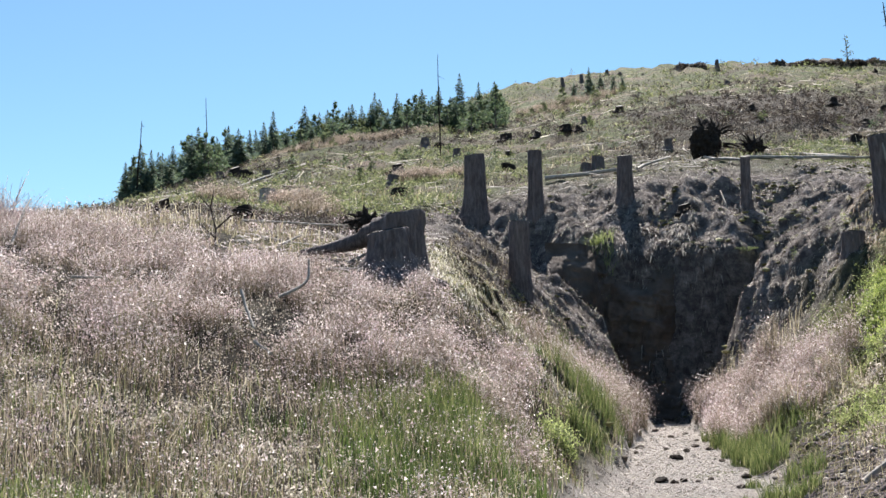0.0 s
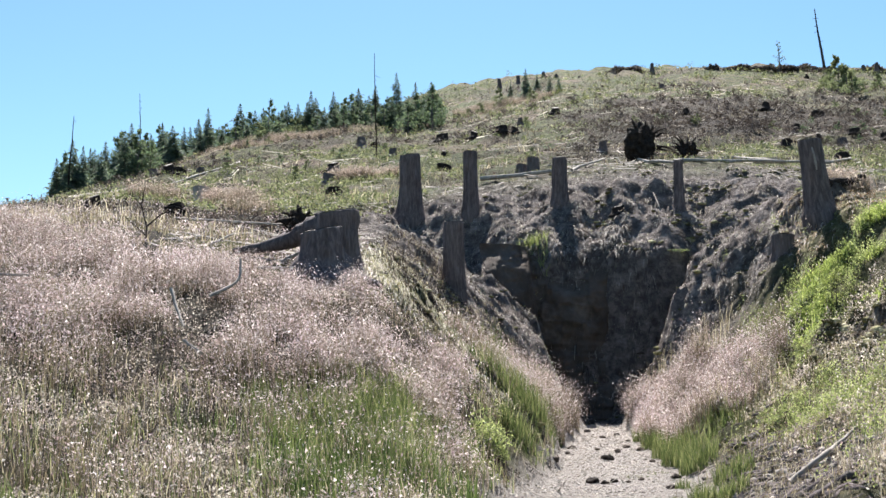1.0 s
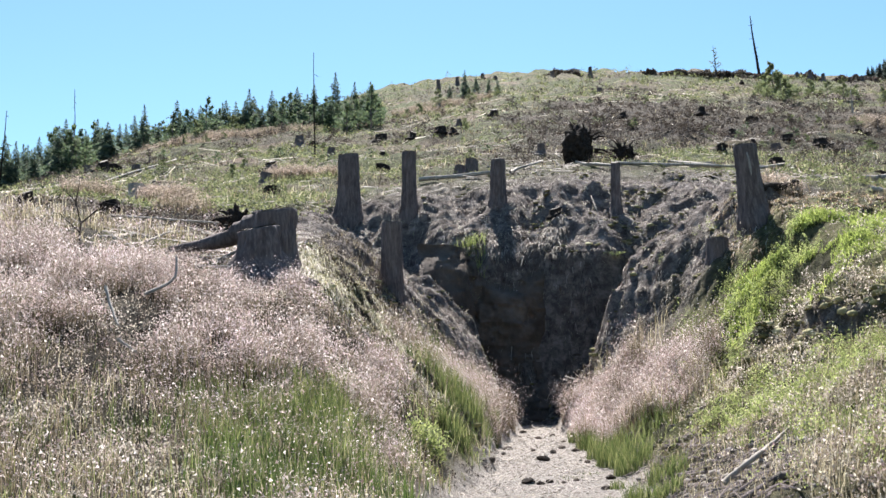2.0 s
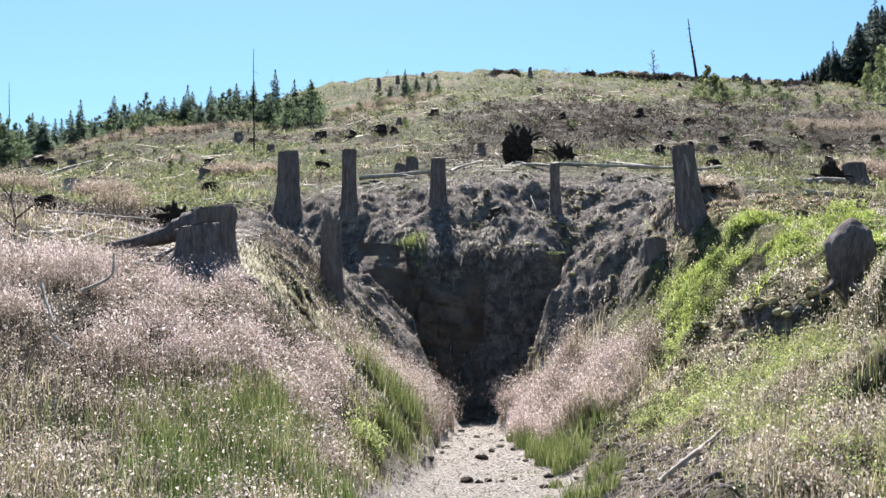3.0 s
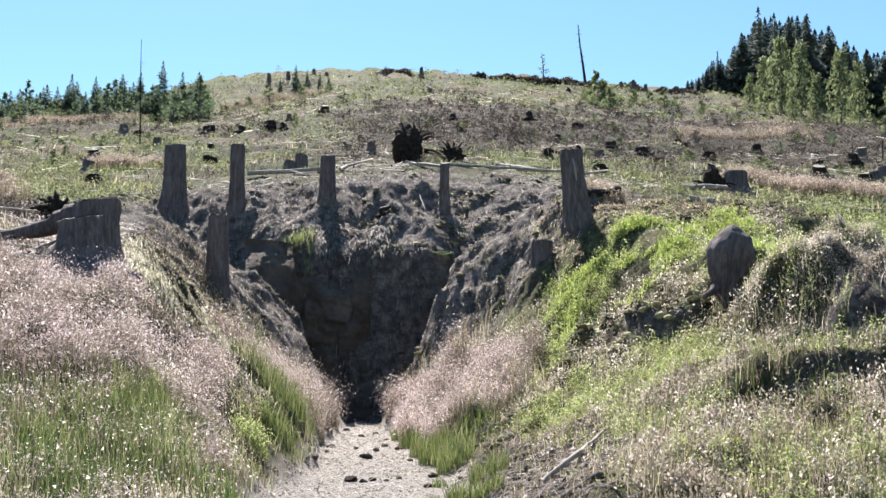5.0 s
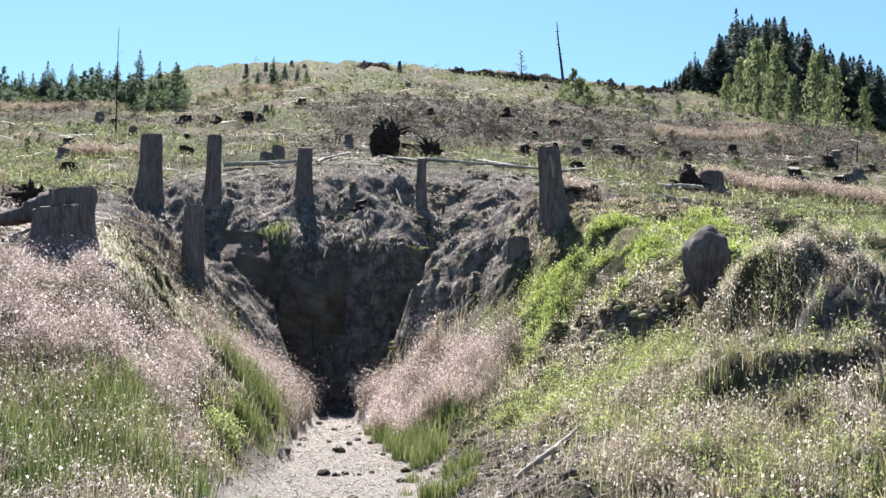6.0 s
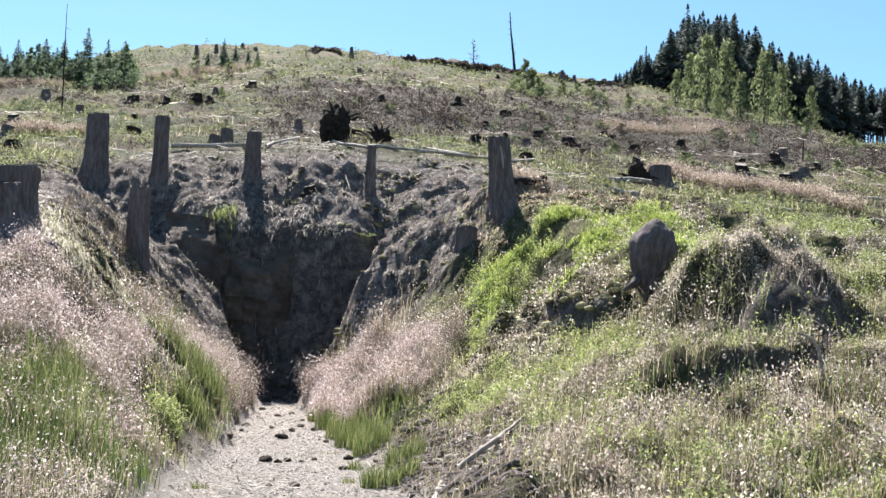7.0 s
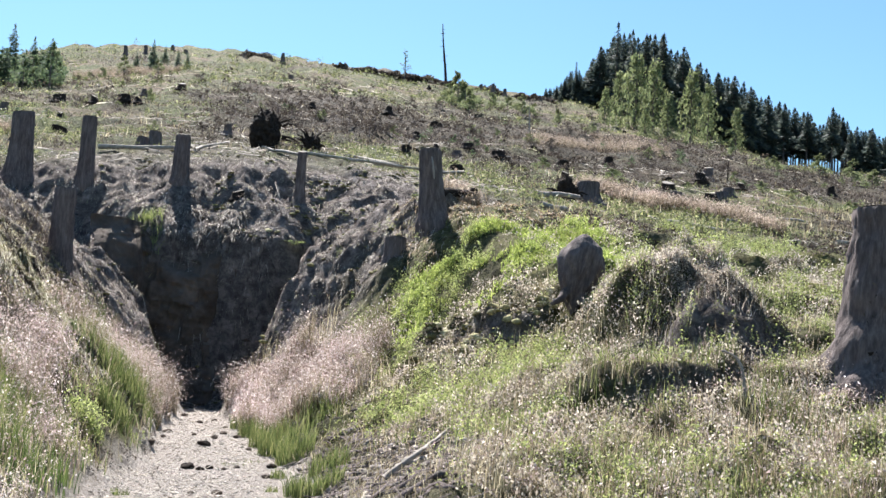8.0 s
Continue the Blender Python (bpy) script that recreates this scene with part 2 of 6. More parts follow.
def mat_ground(nt, node, tex, ramp, mix, bump, surface):
    litter = ramp(tex(1.3, 6, 0.7), (0.25, (0.05, 0.034, 0.028)), (0.45, (0.11, 0.078, 0.062)), (0.6, (0.18, 0.135, 0.10)), (0.75, (0.30, 0.24, 0.175)))
    straw = ramp(tex(9.0, 5, 0.7), (0.3, (0.07, 0.052, 0.042)), (0.55, (0.20, 0.155, 0.115)), (0.8, (0.40, 0.33, 0.25)))
    litter = mix(0.45, litter, straw)
    green = ramp(tex(4.0, 6, 0.75), (0.3, (0.045, 0.045, 0.024)), (0.5, (0.13, 0.125, 0.06)), (0.75, (0.32, 0.30, 0.17)))
    dull = ramp(tex(3.0, 6, 0.75), (0.3, (0.03, 0.036, 0.017)), (0.5, (0.085, 0.097, 0.04)), (0.75, (0.19, 0.19, 0.09)))
    far_green = mix(ramp(tex(0.16, 5, 0.7), (0.36, (0, 0, 0)), (0.56, (1, 1, 1))), litter, dull)
    soil = ramp(tex(3.2, 7, 0.75), (0.3, (0.05, 0.040, 0.037)), (0.47, (0.165, 0.137, 0.125)), (0.6, (0.32, 0.275, 0.25)), (0.75, (0.50, 0.45, 0.415)))
    moss = ramp(tex(2.4, 6, 0.7), (0.35, (0.055, 0.05, 0.02)), (0.6, (0.16, 0.155, 0.055)), (0.8, (0.30, 0.28, 0.12)))
    gravel = ramp(tex(22.0, 6, 0.75), (0.28, (0.20, 0.17, 0.15)), (0.5, (0.49, 0.43, 0.385)), (0.72, (0.74, 0.675, 0.615)))
    brown = ramp(tex(0.9, 6, 0.7), (0.3, (0.028, 0.021, 0.018)), (0.55, (0.068, 0.053, 0.045)), (0.8, (0.14, 0.112, 0.092)))
    c = mix(attribute(nt, "brown"), far_green, brown)
    c = mix(attribute(nt, "green"), c, green)
    mottle = nt.nodes.new("ShaderNodeMix")
    mottle.data_type, mottle.blend_type = "RGBA", "MULTIPLY"
    mottle.inputs[0].default_value = 1.0
    nt.links.new(c, mottle.inputs[6])
    nt.links.new(ramp(tex(1.1, 5, 0.8), (0.36, (0.45, 0.43, 0.42)), (0.5, (1, 1, 1)), (0.66, (1.5, 1.45, 1.3))), mottle.inputs[7])
    c = mottle.outputs[2]
    c = mix(attribute(nt, "soil"), c, soil)
    c = mix(attribute(nt, "moss"), c, moss)
    c = mix(attribute(nt, "gravel"), c, gravel)
    n = bump(tex(5.0, 8, 0.75), 0.9, 0.17)
    n = bump(tex(40.0, 5, 0.7), 0.5, 0.02, n)
    surface(c, 0.95, n, specular=0.1)


def mat_rock(nt, node, tex, ramp, mix, bump, surface):
    a = ramp(tex(1.7, 7, 0.7), (0.3, (0.035, 0.028, 0.023)), (0.5, (0.095, 0.076, 0.063)), (0.72, (0.20, 0.165, 0.14)))
    b = ramp(tex(0.7, 4, 0.6), (0.4, (0.10, 0.062, 0.042)), (0.65, (0.18, 0.155, 0.135)))
    n = bump(tex(3.0, 8, 0.75), 0.8, 0.10)
    n = bump(tex(25.0, 4, 0.7), 0.4, 0.015, n)
    surface(mix(0.4, a, b), 0.9, n, specular=0.12)


def mat_bark(nt, node, tex, ramp, mix, bump, surface):
    co = nt.nodes.new("ShaderNodeTexCoord")
    mp = nt.nodes.new("ShaderNodeMapping")
    mp.inputs["Scale"].default_value = (9, 9, 1.6)
    nt.links.new(co.outputs["Object"], mp.inputs[0])
    g = node("ShaderNodeTexNoise", Scale=1.6, Detail=7.0, Roughness=0.7)
    nt.links.new(mp.outputs[0], g.inputs["Vector"])
    c = ramp(g.outputs[0], (0.3, (0.055, 0.043, 0.041)), (0.5, (0.12, 0.096, 0.092)), (0.7, (0.22, 0.185, 0.178)))
    pale = ramp(tex(2.2, 4, 0.6), (0.45, (0, 0, 0)), (0.8, (0.6, 0.6, 0.6)))
    c = mix(pale, c, (0.20, 0.168, 0.165))
    n = bump(g.outputs[0], 0.8, 0.055)
    surface(c, 0.9, n, specular=0.15)


def mat_char(nt, node, tex, ramp, mix, bump, surface):
    c = ramp(tex(7.0, 6, 0.7), (0.3, (0.012, 0.009, 0.008)), (0.6, (0.045, 0.034, 0.028)), (0.85, (0.13, 0.10, 0.08)))
    surface(c, 0.95, bump(tex(9.0, 7, 0.75), 0.9, 0.06), specular=0.1)


def mat_cutwood(nt, node, tex, ramp, mix, bump, surface):
    c = ramp(tex(6.0, 6, 0.7), (0.3, (0.11, 0.095, 0.082)), (0.55, (0.22, 0.192, 0.165)), (0.8, (0.36, 0.32, 0.275)))
    surface(c, 0.85, bump(tex(30.0, 5, 0.7), 0.5, 0.01), specular=0.2)


def mat_deadwood(nt, node, tex, ramp, mix, bump, surface):
    c = ramp(tex(5.0, 6, 0.7), (0.25, (0.15, 0.125, 0.105)), (0.55, (0.34, 0.30, 0.26)), (0.8, (0.54, 0.49, 0.43)))
    surface(c, 0.8, bump(tex(25.0, 5, 0.7), 0.5, 0.015), specular=0.2)


def tinted(stops, translucent=0.3, rough=0.75):
    def build(nt, node, tex, ramp, mix, bump, surface):
        patch = tex(0.8, 3, 0.6)
        c = ramp(island(nt), *stops)
        v = ramp(patch, (0.3, (0.70, 0.66, 0.62)), (0.5, (1.05, 1.05, 0.98)), (0.7, (1.30, 1.26, 1.28)))
        n = nt.nodes.new("ShaderNodeMix")
        n.data_type, n.blend_type = "RGBA", "MULTIPLY"
        n.inputs[0].default_value = 1.0
        nt.links.new(c, n.inputs[6])
        nt.links.new(v, n.inputs[7])
        surface(n.outputs[2], rough, None, translucent, 0.25)
    return build


GROUND = material("turf_soil_and_gravel", mat_ground)
ROCK = material("shale_rock", mat_rock)
BARK = material("grey_weathered_bark", mat_bark)
CHAR = material("blackened_root_wood", mat_char)
CUT = material("weathered_sawn_wood", mat_cutwood)
DEAD = material("bleached_dead_wood", mat_deadwood)
PANICLE = material("pink_grass_heads", tinted([(0.0, (0.22, 0.15, 0.155)), (0.4, (0.48, 0.375, 0.38)), (0.75, (0.70, 0.60, 0.60)), (1.0, (0.90, 0.85, 0.84))], 0.5, 0.6))
STRAW = material("dry_grass_stems", tinted([(0.0, (0.15, 0.115, 0.08)), (0.5, (0.33, 0.28, 0.185)), (1.0, (0.60, 0.54, 0.40))], 0.45))
BLADE = material("green_grass_blades", tinted([(0.0, (0.045, 0.075, 0.022)), (0.5, (0.125, 0.155, 0.06)), (0.85, (0.24, 0.265, 0.11)), (1.0, (0.36, 0.35, 0.17))], 0.5, 0.5))
LUSH = material("lush_grass_blades", tinted([(0.0, (0.03, 0.06, 0.016)), (0.5, (0.075, 0.115, 0.035)), (1.0, (0.17, 0.21, 0.075))], 0.5, 0.5))
LIME = material("fresh_bilberry_leaves", tinted([(0.0, (0.11, 0.15, 0.045)), (0.5, (0.28, 0.35, 0.095)), (1.0, (0.50, 0.55, 0.19))], 0.6, 0.45))
HILL_GREEN = material("hillside_shrub_leaves", tinted([(0.0, (0.05, 0.062, 0.030)), (0.5, (0.14, 0.158, 0.075)), (1.0, (0.31, 0.32, 0.165))], 0.55, 0.6))
DARK_LEAF = material("dark_young_tree_leaves", tinted([(0.0, (0.065, 0.10, 0.065)), (0.6, (0.13, 0.18, 0.10)), (1.0, (0.22, 0.27, 0.14))], 0.5, 0.6))
BILBERRY = material("bilberry_leaves", tinted([(0.0, (0.09, 0.115, 0.05)), (0.35, (0.23, 0.275, 0.10)), (0.75, (0.36, 0.40, 0.16)), (1.0, (0.45, 0.48, 0.22))], 0.55, 0.55))
HEATH = material("dry_heather_twigs", tinted([(0.0, (0.14, 0.11, 0.10)), (0.4, (0.36, 0.31, 0.27)), (0.75, (0.55, 0.495, 0.43)), (1.0, (0.66, 0.61, 0.54))], 0.5))
STEM = material("hair_grass_stems", tinted([(0.0, (0.09, 0.075, 0.045)), (0.5, (0.20, 0.165, 0.115)), (1.0, (0.38, 0.31, 0.25))], 0.45))
BROWN_HEATH = material("brown_heather", tinted([(0.0, (0.03, 0.023, 0.021)), (0.5, (0.08, 0.063, 0.056)), (0.85, (0.16, 0.132, 0.112)), (1.0, (0.30, 0.26, 0.21))], 0.25))
# needle green made lighter and bluer, so the colour carries distance haze
HAZE_NEEDLE = material("haze_lightened_spruce_needles", tinted([(0.0, (0.07, 0.10, 0.085)), (0.6, (0.13, 0.175, 0.13)), (1.0, (0.22, 0.265, 0.175))], 0.5))
# dark needles of the tall wood, with blue air haze put into the colour
HAZE_WOOD_NEEDLE = material("haze_blued_wood_needles", tinted([(0.0, (0.035, 0.05, 0.055)), (0.6, (0.075, 0.098, 0.092)), (1.0, (0.14, 0.165, 0.13))], 0.35))
LARCH = material("pale_larch_needles", tinted([(0.0, (0.09, 0.115, 0.06)), (0.6, (0.195, 0.23, 0.115)), (1.0, (0.32, 0.345, 0.19))], 0.5))
PALE_GRASS = material("faded_grass_heads", tinted([(0.0, (0.22, 0.165, 0.145)), (0.5, (0.42, 0.335, 0.29)), (1.0, (0.62, 0.53, 0.46))], 0.45))

# ---- ground: one sheet to the horizon ----
def spread(lo, hi, step, grow, far_lo, far_hi):
    mid = list(np.arange(lo, hi, step))
    up, s = [hi], step
    while up[-1] < far_hi:
        s *= grow
        up.append(up[-1] + s)
    dn, s = [], step
    v = lo
    while v > far_lo:
        s *= grow
        v -= s
        dn.append(v)
    return np.array(dn[::-1] + mid + up)


gx = spread(-11.0, 11.0, 0.085, 1.06, -1500, 1500)
gy = spread(11.0, 40.0, 0.085, 1.045, -900, 1800)
GX, GY = np.meshgrid(gx, gy)
fx, fy = GX.ravel(), GY.ravel()
gz, inside, flat = land(fx, fy)
nx, ny = len(gx), len(gy)
idx = np.arange(nx * ny).reshape(ny, nx)
quads = np.stack([idx[:-1, :-1], idx[:-1, 1:], idx[1:, 1:], idx[1:, :-1]], -1).reshape(-1, 4)
ground = new("ground", grid_mesh("ground", np.stack([fx, fy, gz], 1), quads, GROUND, smooth_shade=True))
tagged(ground, "clear-felled hillside of dry turf, dark soil and a gravel path", "ground", kind="structure")


def zone(name, values):
    a = ground.data.attributes.new(name, "FLOAT", "POINT")
    a.data.foreach_set("value", np.clip(values, 0, 1).astype(np.float32))


def off_path(x, y):
    return x - path_mid(y), np.maximum(np.abs(x - path_mid(y)) - path_half(y), 0)


side, gap = off_path(fx, fy)
n1 = fbm(fx / 1.7, fy / 1.7, 3, 21)
zone("gravel", np.maximum(flat, smooth(0.55 + 0.3 * n1, 0.1, gap) * smooth(30.5, 28.5, fy) * smooth(2, 6, fy)) * smooth(31.0, 30.6, fy))
bowl = smooth(0.05, 0.45, inside) * smooth(20.5, 24.5, fy + 1.5 * n1) * (1 - flat)
rim = smooth(43, 36, fy + 2 * n1) * smooth(26, 30, fy) * smooth(8.5, 5.0, np.abs(fx + 0.3) + 1.2 * n1)
mound = smooth(18.2, 18.6, fy) * smooth(19.7, 19.3, fy) * smooth(6.3, 6.9, fx) * smooth(9.5, 8.9, fx)
step = np.exp(-((turf_lip(fx, fy) + 0.12) / 0.26) ** 2) * smooth(5.3, 6.2, fx) * smooth(8.3, 7.5, fx)
brow = np.exp(-((fx - 5.0) / 1.2) ** 2 - ((fy - 23.2 + 0.85 * (fx - 5.0)) / 0.5) ** 2)
foot = np.clip(1.3 * np.exp(-((fx - 2.8) / 0.7) ** 2 - ((fy - 16.8) / 1.8) ** 2), 0, 1)
zone("soil", np.maximum(np.maximum(np.maximum(mound, 0.8 * foot), np.maximum(step, brow)), np.maximum(bowl, 0.9 * rim) * np.where(fx > 0.3, smooth(27.5, 29.5, fy + n1 - 0.5 * np.maximum(fx - 3.5, 0)), 1) * np.where(fx < -0.3, 0.35 + 0.65 * smooth(25, 28.5, fy + n1), 1)))
zone("moss", smooth(0.05, 0.4, fbm(fx / 1.1, fy / 1.1, 3, 31)) * smooth(19, 22, fy) * smooth(29, 26.5, fy) * (fx < 1) * 0.75
     + smooth(0.1, 0.4, n1) * (fx > 2) * smooth(18, 22, fy) * smooth(31, 28, fy))
def brown_band(x, y):
    """Where brown heather rather than green covers the hillside."""
    band = smooth(-4.0, 2.0, x + 4 * vnoise(x / 9, y / 9, 82)) * smooth(52, 62, y) * smooth(100, 88, y - 0.15 * x)
    near_root = 0.6 * np.exp(-((x - 2.5) / 5.5) ** 2 - ((y - 58) / 9) ** 2)
    return np.clip(near_root + 1.1 * band - 0.12 + 1.7 * fbm(x / 8, y / 5, 3, 81), 0, 1)


zone("brown", np.maximum(0.85 * brown_band(fx, fy) * smooth(38, 46, fy), 0.85 * smooth(-1.0, -2.0, fx) * smooth(36, 27, fy + 2 * n1)))
zone("green", smooth(1.5, 3.5, fx) * smooth(10, 13, fy) * smooth(34, 29, fy) * 0.8)


# ---- rock face at the head of the cutting ----
def rock_mesh(name, sx, sy, sz, seed, cuts=2):
    bm = bmesh.new()
    bmesh.ops.create_icosphere(bm, subdivisions=cuts, radius=1.0)
    r = random.Random(seed)
    off = Vector((r.uniform(-9, 9), r.uniform(-9, 9), r.uniform(-9, 9)))
    planes = [(Vector((r.gauss(0, 1), r.gauss(0, 1), r.gauss(0, 1))).normalized(), r.uniform(0.5, 0.85)) for _ in range(9)]
    for v in bm.verts:
        p = v.co.copy()
        for n, d in planes:
            over = p.dot(n) - d
            if over > 0:
                p -= n * over * 0.9
        p *= 1 + 0.14 * noise.noise(v.co * 1.7 + off)
        v.co = Vector((p.x * sx, p.y * sy, p.z * sz))
    return bm


def bed(x, z):
    """Blocky relief of bedded, jointed rock, in metres towards the path."""
    zb = z + 0.10 * np.sin(x * 0.9) + 0.12 * vnoise(x * 0.7, z * 0.7, 41)
    out = 0
    for size_x, size_z, depth, seed in ((1.15, 0.80, 0.30, 42), (0.47, 0.33, 0.26, 43), (0.21, 0.13, 0.15, 44)):
        row = np.floor(zb / size_z)
        col = np.floor((x + 0.6 * hash01(row.astype(np.int64), row.astype(np.int64) * 0 + 3, seed) + 0.12 * vnoise(x * 2, z * 2, seed)) / size_x)
        out = out + depth * hash01(col.astype(np.int64), row.astype(np.int64), seed + 5)
    return out + 0.45 * fbm(x * 0.9, z * 0.9, 3, 46) + 0.07 * fbm(x * 3, z * 3, 4, 47)


ru = np.linspace(-1, 1, 150)
rz = np.arange(0.3, 5.3, 0.045)
RU, RZ = (a.ravel() for a in np.meshgrid(ru, rz))
half_w = 0.42 + np.where(RU < 0, 0.75, 1.2) + np.maximum(RZ - 0.7, 0) / 5.5
wing = np.maximum(np.abs(RU) - 0.6, 0) / 0.4               # both ends turn towards the path
RX = 0.12 + np.clip(RU / 0.6, -1, 1) * half_w + np.sign(RU) * (0.10 * wing + 1.1 * wing**2)
bx = RX + 1.6 * np.sign(RU) * wing
cleft = np.exp(-((RX - 0.42 + 0.05 * np.sin(RZ * 3)) / 0.12) ** 2) * smooth(1.5, 2.2, RZ) * smooth(4.6, 4.0, RZ)
out = 0.55 * bed(bx, RZ) - 0.40 * cleft
RY = 33.62 + 0.10 * RZ - out * (1 - 0.7 * wing) - 1.6 * wing + 0.7 * smooth(4.2 + 0.4 * np.sin(RX * 2.1), 5.2, RZ)
RX = RX - np.sign(RU) * 0.40 * out * smooth(0.2, 0.8, wing)
ri = np.arange(len(RX)).reshape(len(rz), len(ru))
rq = np.stack([ri[:-1, :-1], ri[:-1, 1:], ri[1:, 1:], ri[1:, :-1]], -1).reshape(-1, 4)
rock_face = new("rock_face", grid_mesh("rock_face", np.stack([RX, RY, RZ], 1), rq, ROCK))
tagged(rock_face, "bedded grey shale rock face in shade heading the cutting", "rock face", kind="structure")

# ---- stumps ----
def stump_parts(h, r_top, r_base, seed, roots=5, lean=(0.0, 0.0), bevel=0.0, rough=0.05, sides=48, slant=0.0):
    """Bark and sawn top of a stump with flared roots."""
    rr = random.Random(seed)
    ang = [2 * math.pi * i / roots + rr.uniform(-0.35, 0.35) for i in range(roots)]
    amp = [rr.uniform(0.5, 1.2) for _ in ang]
    levels = [-0.35, -0.12, 0.0, 0.06, 0.14, 0.25, 0.4, 0.55, 0.7, 0.85, 0.95, 1.0] if sides < 20 else [-0.35, -0.15, *np.linspace(0, 0.94, 20), 0.985, 1.0]
    V, F = [], []
    off = Vector((rr.uniform(-9, 9), rr.uniform(-9, 9), 0))
    for lv in levels:
        t = max(lv, 0)
        flare = math.exp(-t * 5.5)
        for s in range(sides):
            a = 2 * math.pi * s / sides
            lobe = sum(m * max(0.0, math.cos(a - b)) ** 6 for m, b in zip(amp, ang))
            rad = r_top + (r_base - r_top) * (flare * (0.45 + 0.75 * lobe) + 0.25 * (1 - t))
            rad *= 1 + rough * noise.noise(Vector((math.cos(a) * 2, math.sin(a) * 2, lv * h * 2.5)) + off)
            rad *= 1 + 0.012 * math.sin(9 * a + seed) + 0.04 * noise.noise(Vector((math.cos(a) * 5, math.sin(a) * 5, lv * h * 6)) + off)
            if sides > 20:                                 # furrowed, flaking bark
                rad *= 1 + 0.075 * noise.noise(Vector((math.cos(a) * 8, math.sin(a) * 8, lv * h * 0.9)) + off) + 0.05 * noise.noise(Vector((math.cos(a) * 14, math.sin(a) * 14, lv * h * 7)) + off)
            if lv == 1.0:
                rad *= 0.95
            z = lv * h + (slant * h * math.cos(a) * t * 0.25)
            V.append((math.cos(a) * rad + lean[0] * max(lv, 0) * h, math.sin(a) * rad + lean[1] * max(lv, 0) * h,
                      z if lv > 0.01 else lv * min(h, 1.2)))
    n = len(levels)
    for i in range(n - 1):
        for s in range(sides):
            s2 = (s + 1) % sides
            F.append((i * sides + s, i * sides + s2, (i + 1) * sides + s2))
            F.append((i * sides + s, (i + 1) * sides + s2, (i + 1) * sides + s))
    top = V[-sides:]
    c = np.mean(np.array(top), 0)
    TV = [tuple(c + (0, 0, 0.012))]
    for fr in (0.35, 0.7, 0.985):
        for s in range(sides):
            q = c + (np.array(top[s]) - c) * fr
            TV.append((q[0], q[1], q[2] + 0.012 + 0.018 * noise.noise(Vector((q[0] * 7, q[1] * 7, seed)))))
    TF = [(0, 1 + s, 1 + (s + 1) % sides) for s in range(sides)]
    for rg in range(2):
        b0 = 1 + rg * sides
        for s in range(sides):
            s2 = (s + 1) % sides
            TF += [(b0 + s, b0 + sides + s, b0 + sides + s2), (b0 + s, b0 + sides + s2, b0 + s2)]
    return (np.array(V), np.array(F)), (np.array(TV), np.array(TF))


def stump(x, y, h, r_top, r_base, seed, label, group="", bark=None, sink=0.06, turn=None, **kw):
    root = tagged(new("tree_stump"), label, "tree stump", group)
    (bv, bf), (tv, tf) = stump_parts(h, r_top, r_base, seed, **kw)
    part_np("bark", bv, bf, bark or BARK, root, smooth_shade=True)
    part_np("sawn_top", tv, tf, CUT, root, "weathered grey sawn surface")
    root.location = (x, y, ground_z(x, y) - sink)
    root.rotation_euler = (0, 0, random.Random(seed).uniform(0, 6.28) if turn is None else turn)
    return root


RIM = "tall stumps round the cutting"
stump(-5.45, 37.3, 2.02, 0.29, 0.50, 1, "tall grey stump on the soil rim of the cutting", RIM, slant=0.08)
stump(-3.6, 36.75, 1.92, 0.20, 0.26, 2, "slim grey stump leaning over the cutting", RIM)
stump(-1.02, 36.65, 1.40, 0.21, 0.30, 3, "slim grey stump with a broken top above the rock face", RIM, slant=0.1)
stump(2.30, 36.0, 1.44, 0.125, 0.18, 4, "thin grey stump above the rock face", RIM, slant=0.1)
split = stump(5.03, 29.6, 1.75, 0.26, 0.38, 5, "tall dark stump with a pale split on the rim", RIM)
split.rotation_euler = (0, radians(-6), 0)
sv, sf = tube([(0.03, -0.262, 0.85), (0.02, -0.258, 1.2), (-0.01, -0.25, 1.55)], [0.012, 0.035, 0.022], 6, True, 0.2, 3)
part_np("split", sv, sf, DEAD, split, "pale bare strip of wood")
stump(-3.21, 28.8, 1.62, 0.23, 0.29, 6, "bare grey trunk stub on the steep bank", RIM)
stump(-4.62, 22.3, 1.10, 0.42, 0.60, 7, "broad old stump with a long root on the bank", rough=0.14, roots=5, slant=0.32, turn=0.0)
stump(-4.66, 21.45, 0.92, 0.33, 0.84, 17, "old stump with spreading roots in front of another", rough=0.24, roots=6, slant=0.30, turn=0.5)

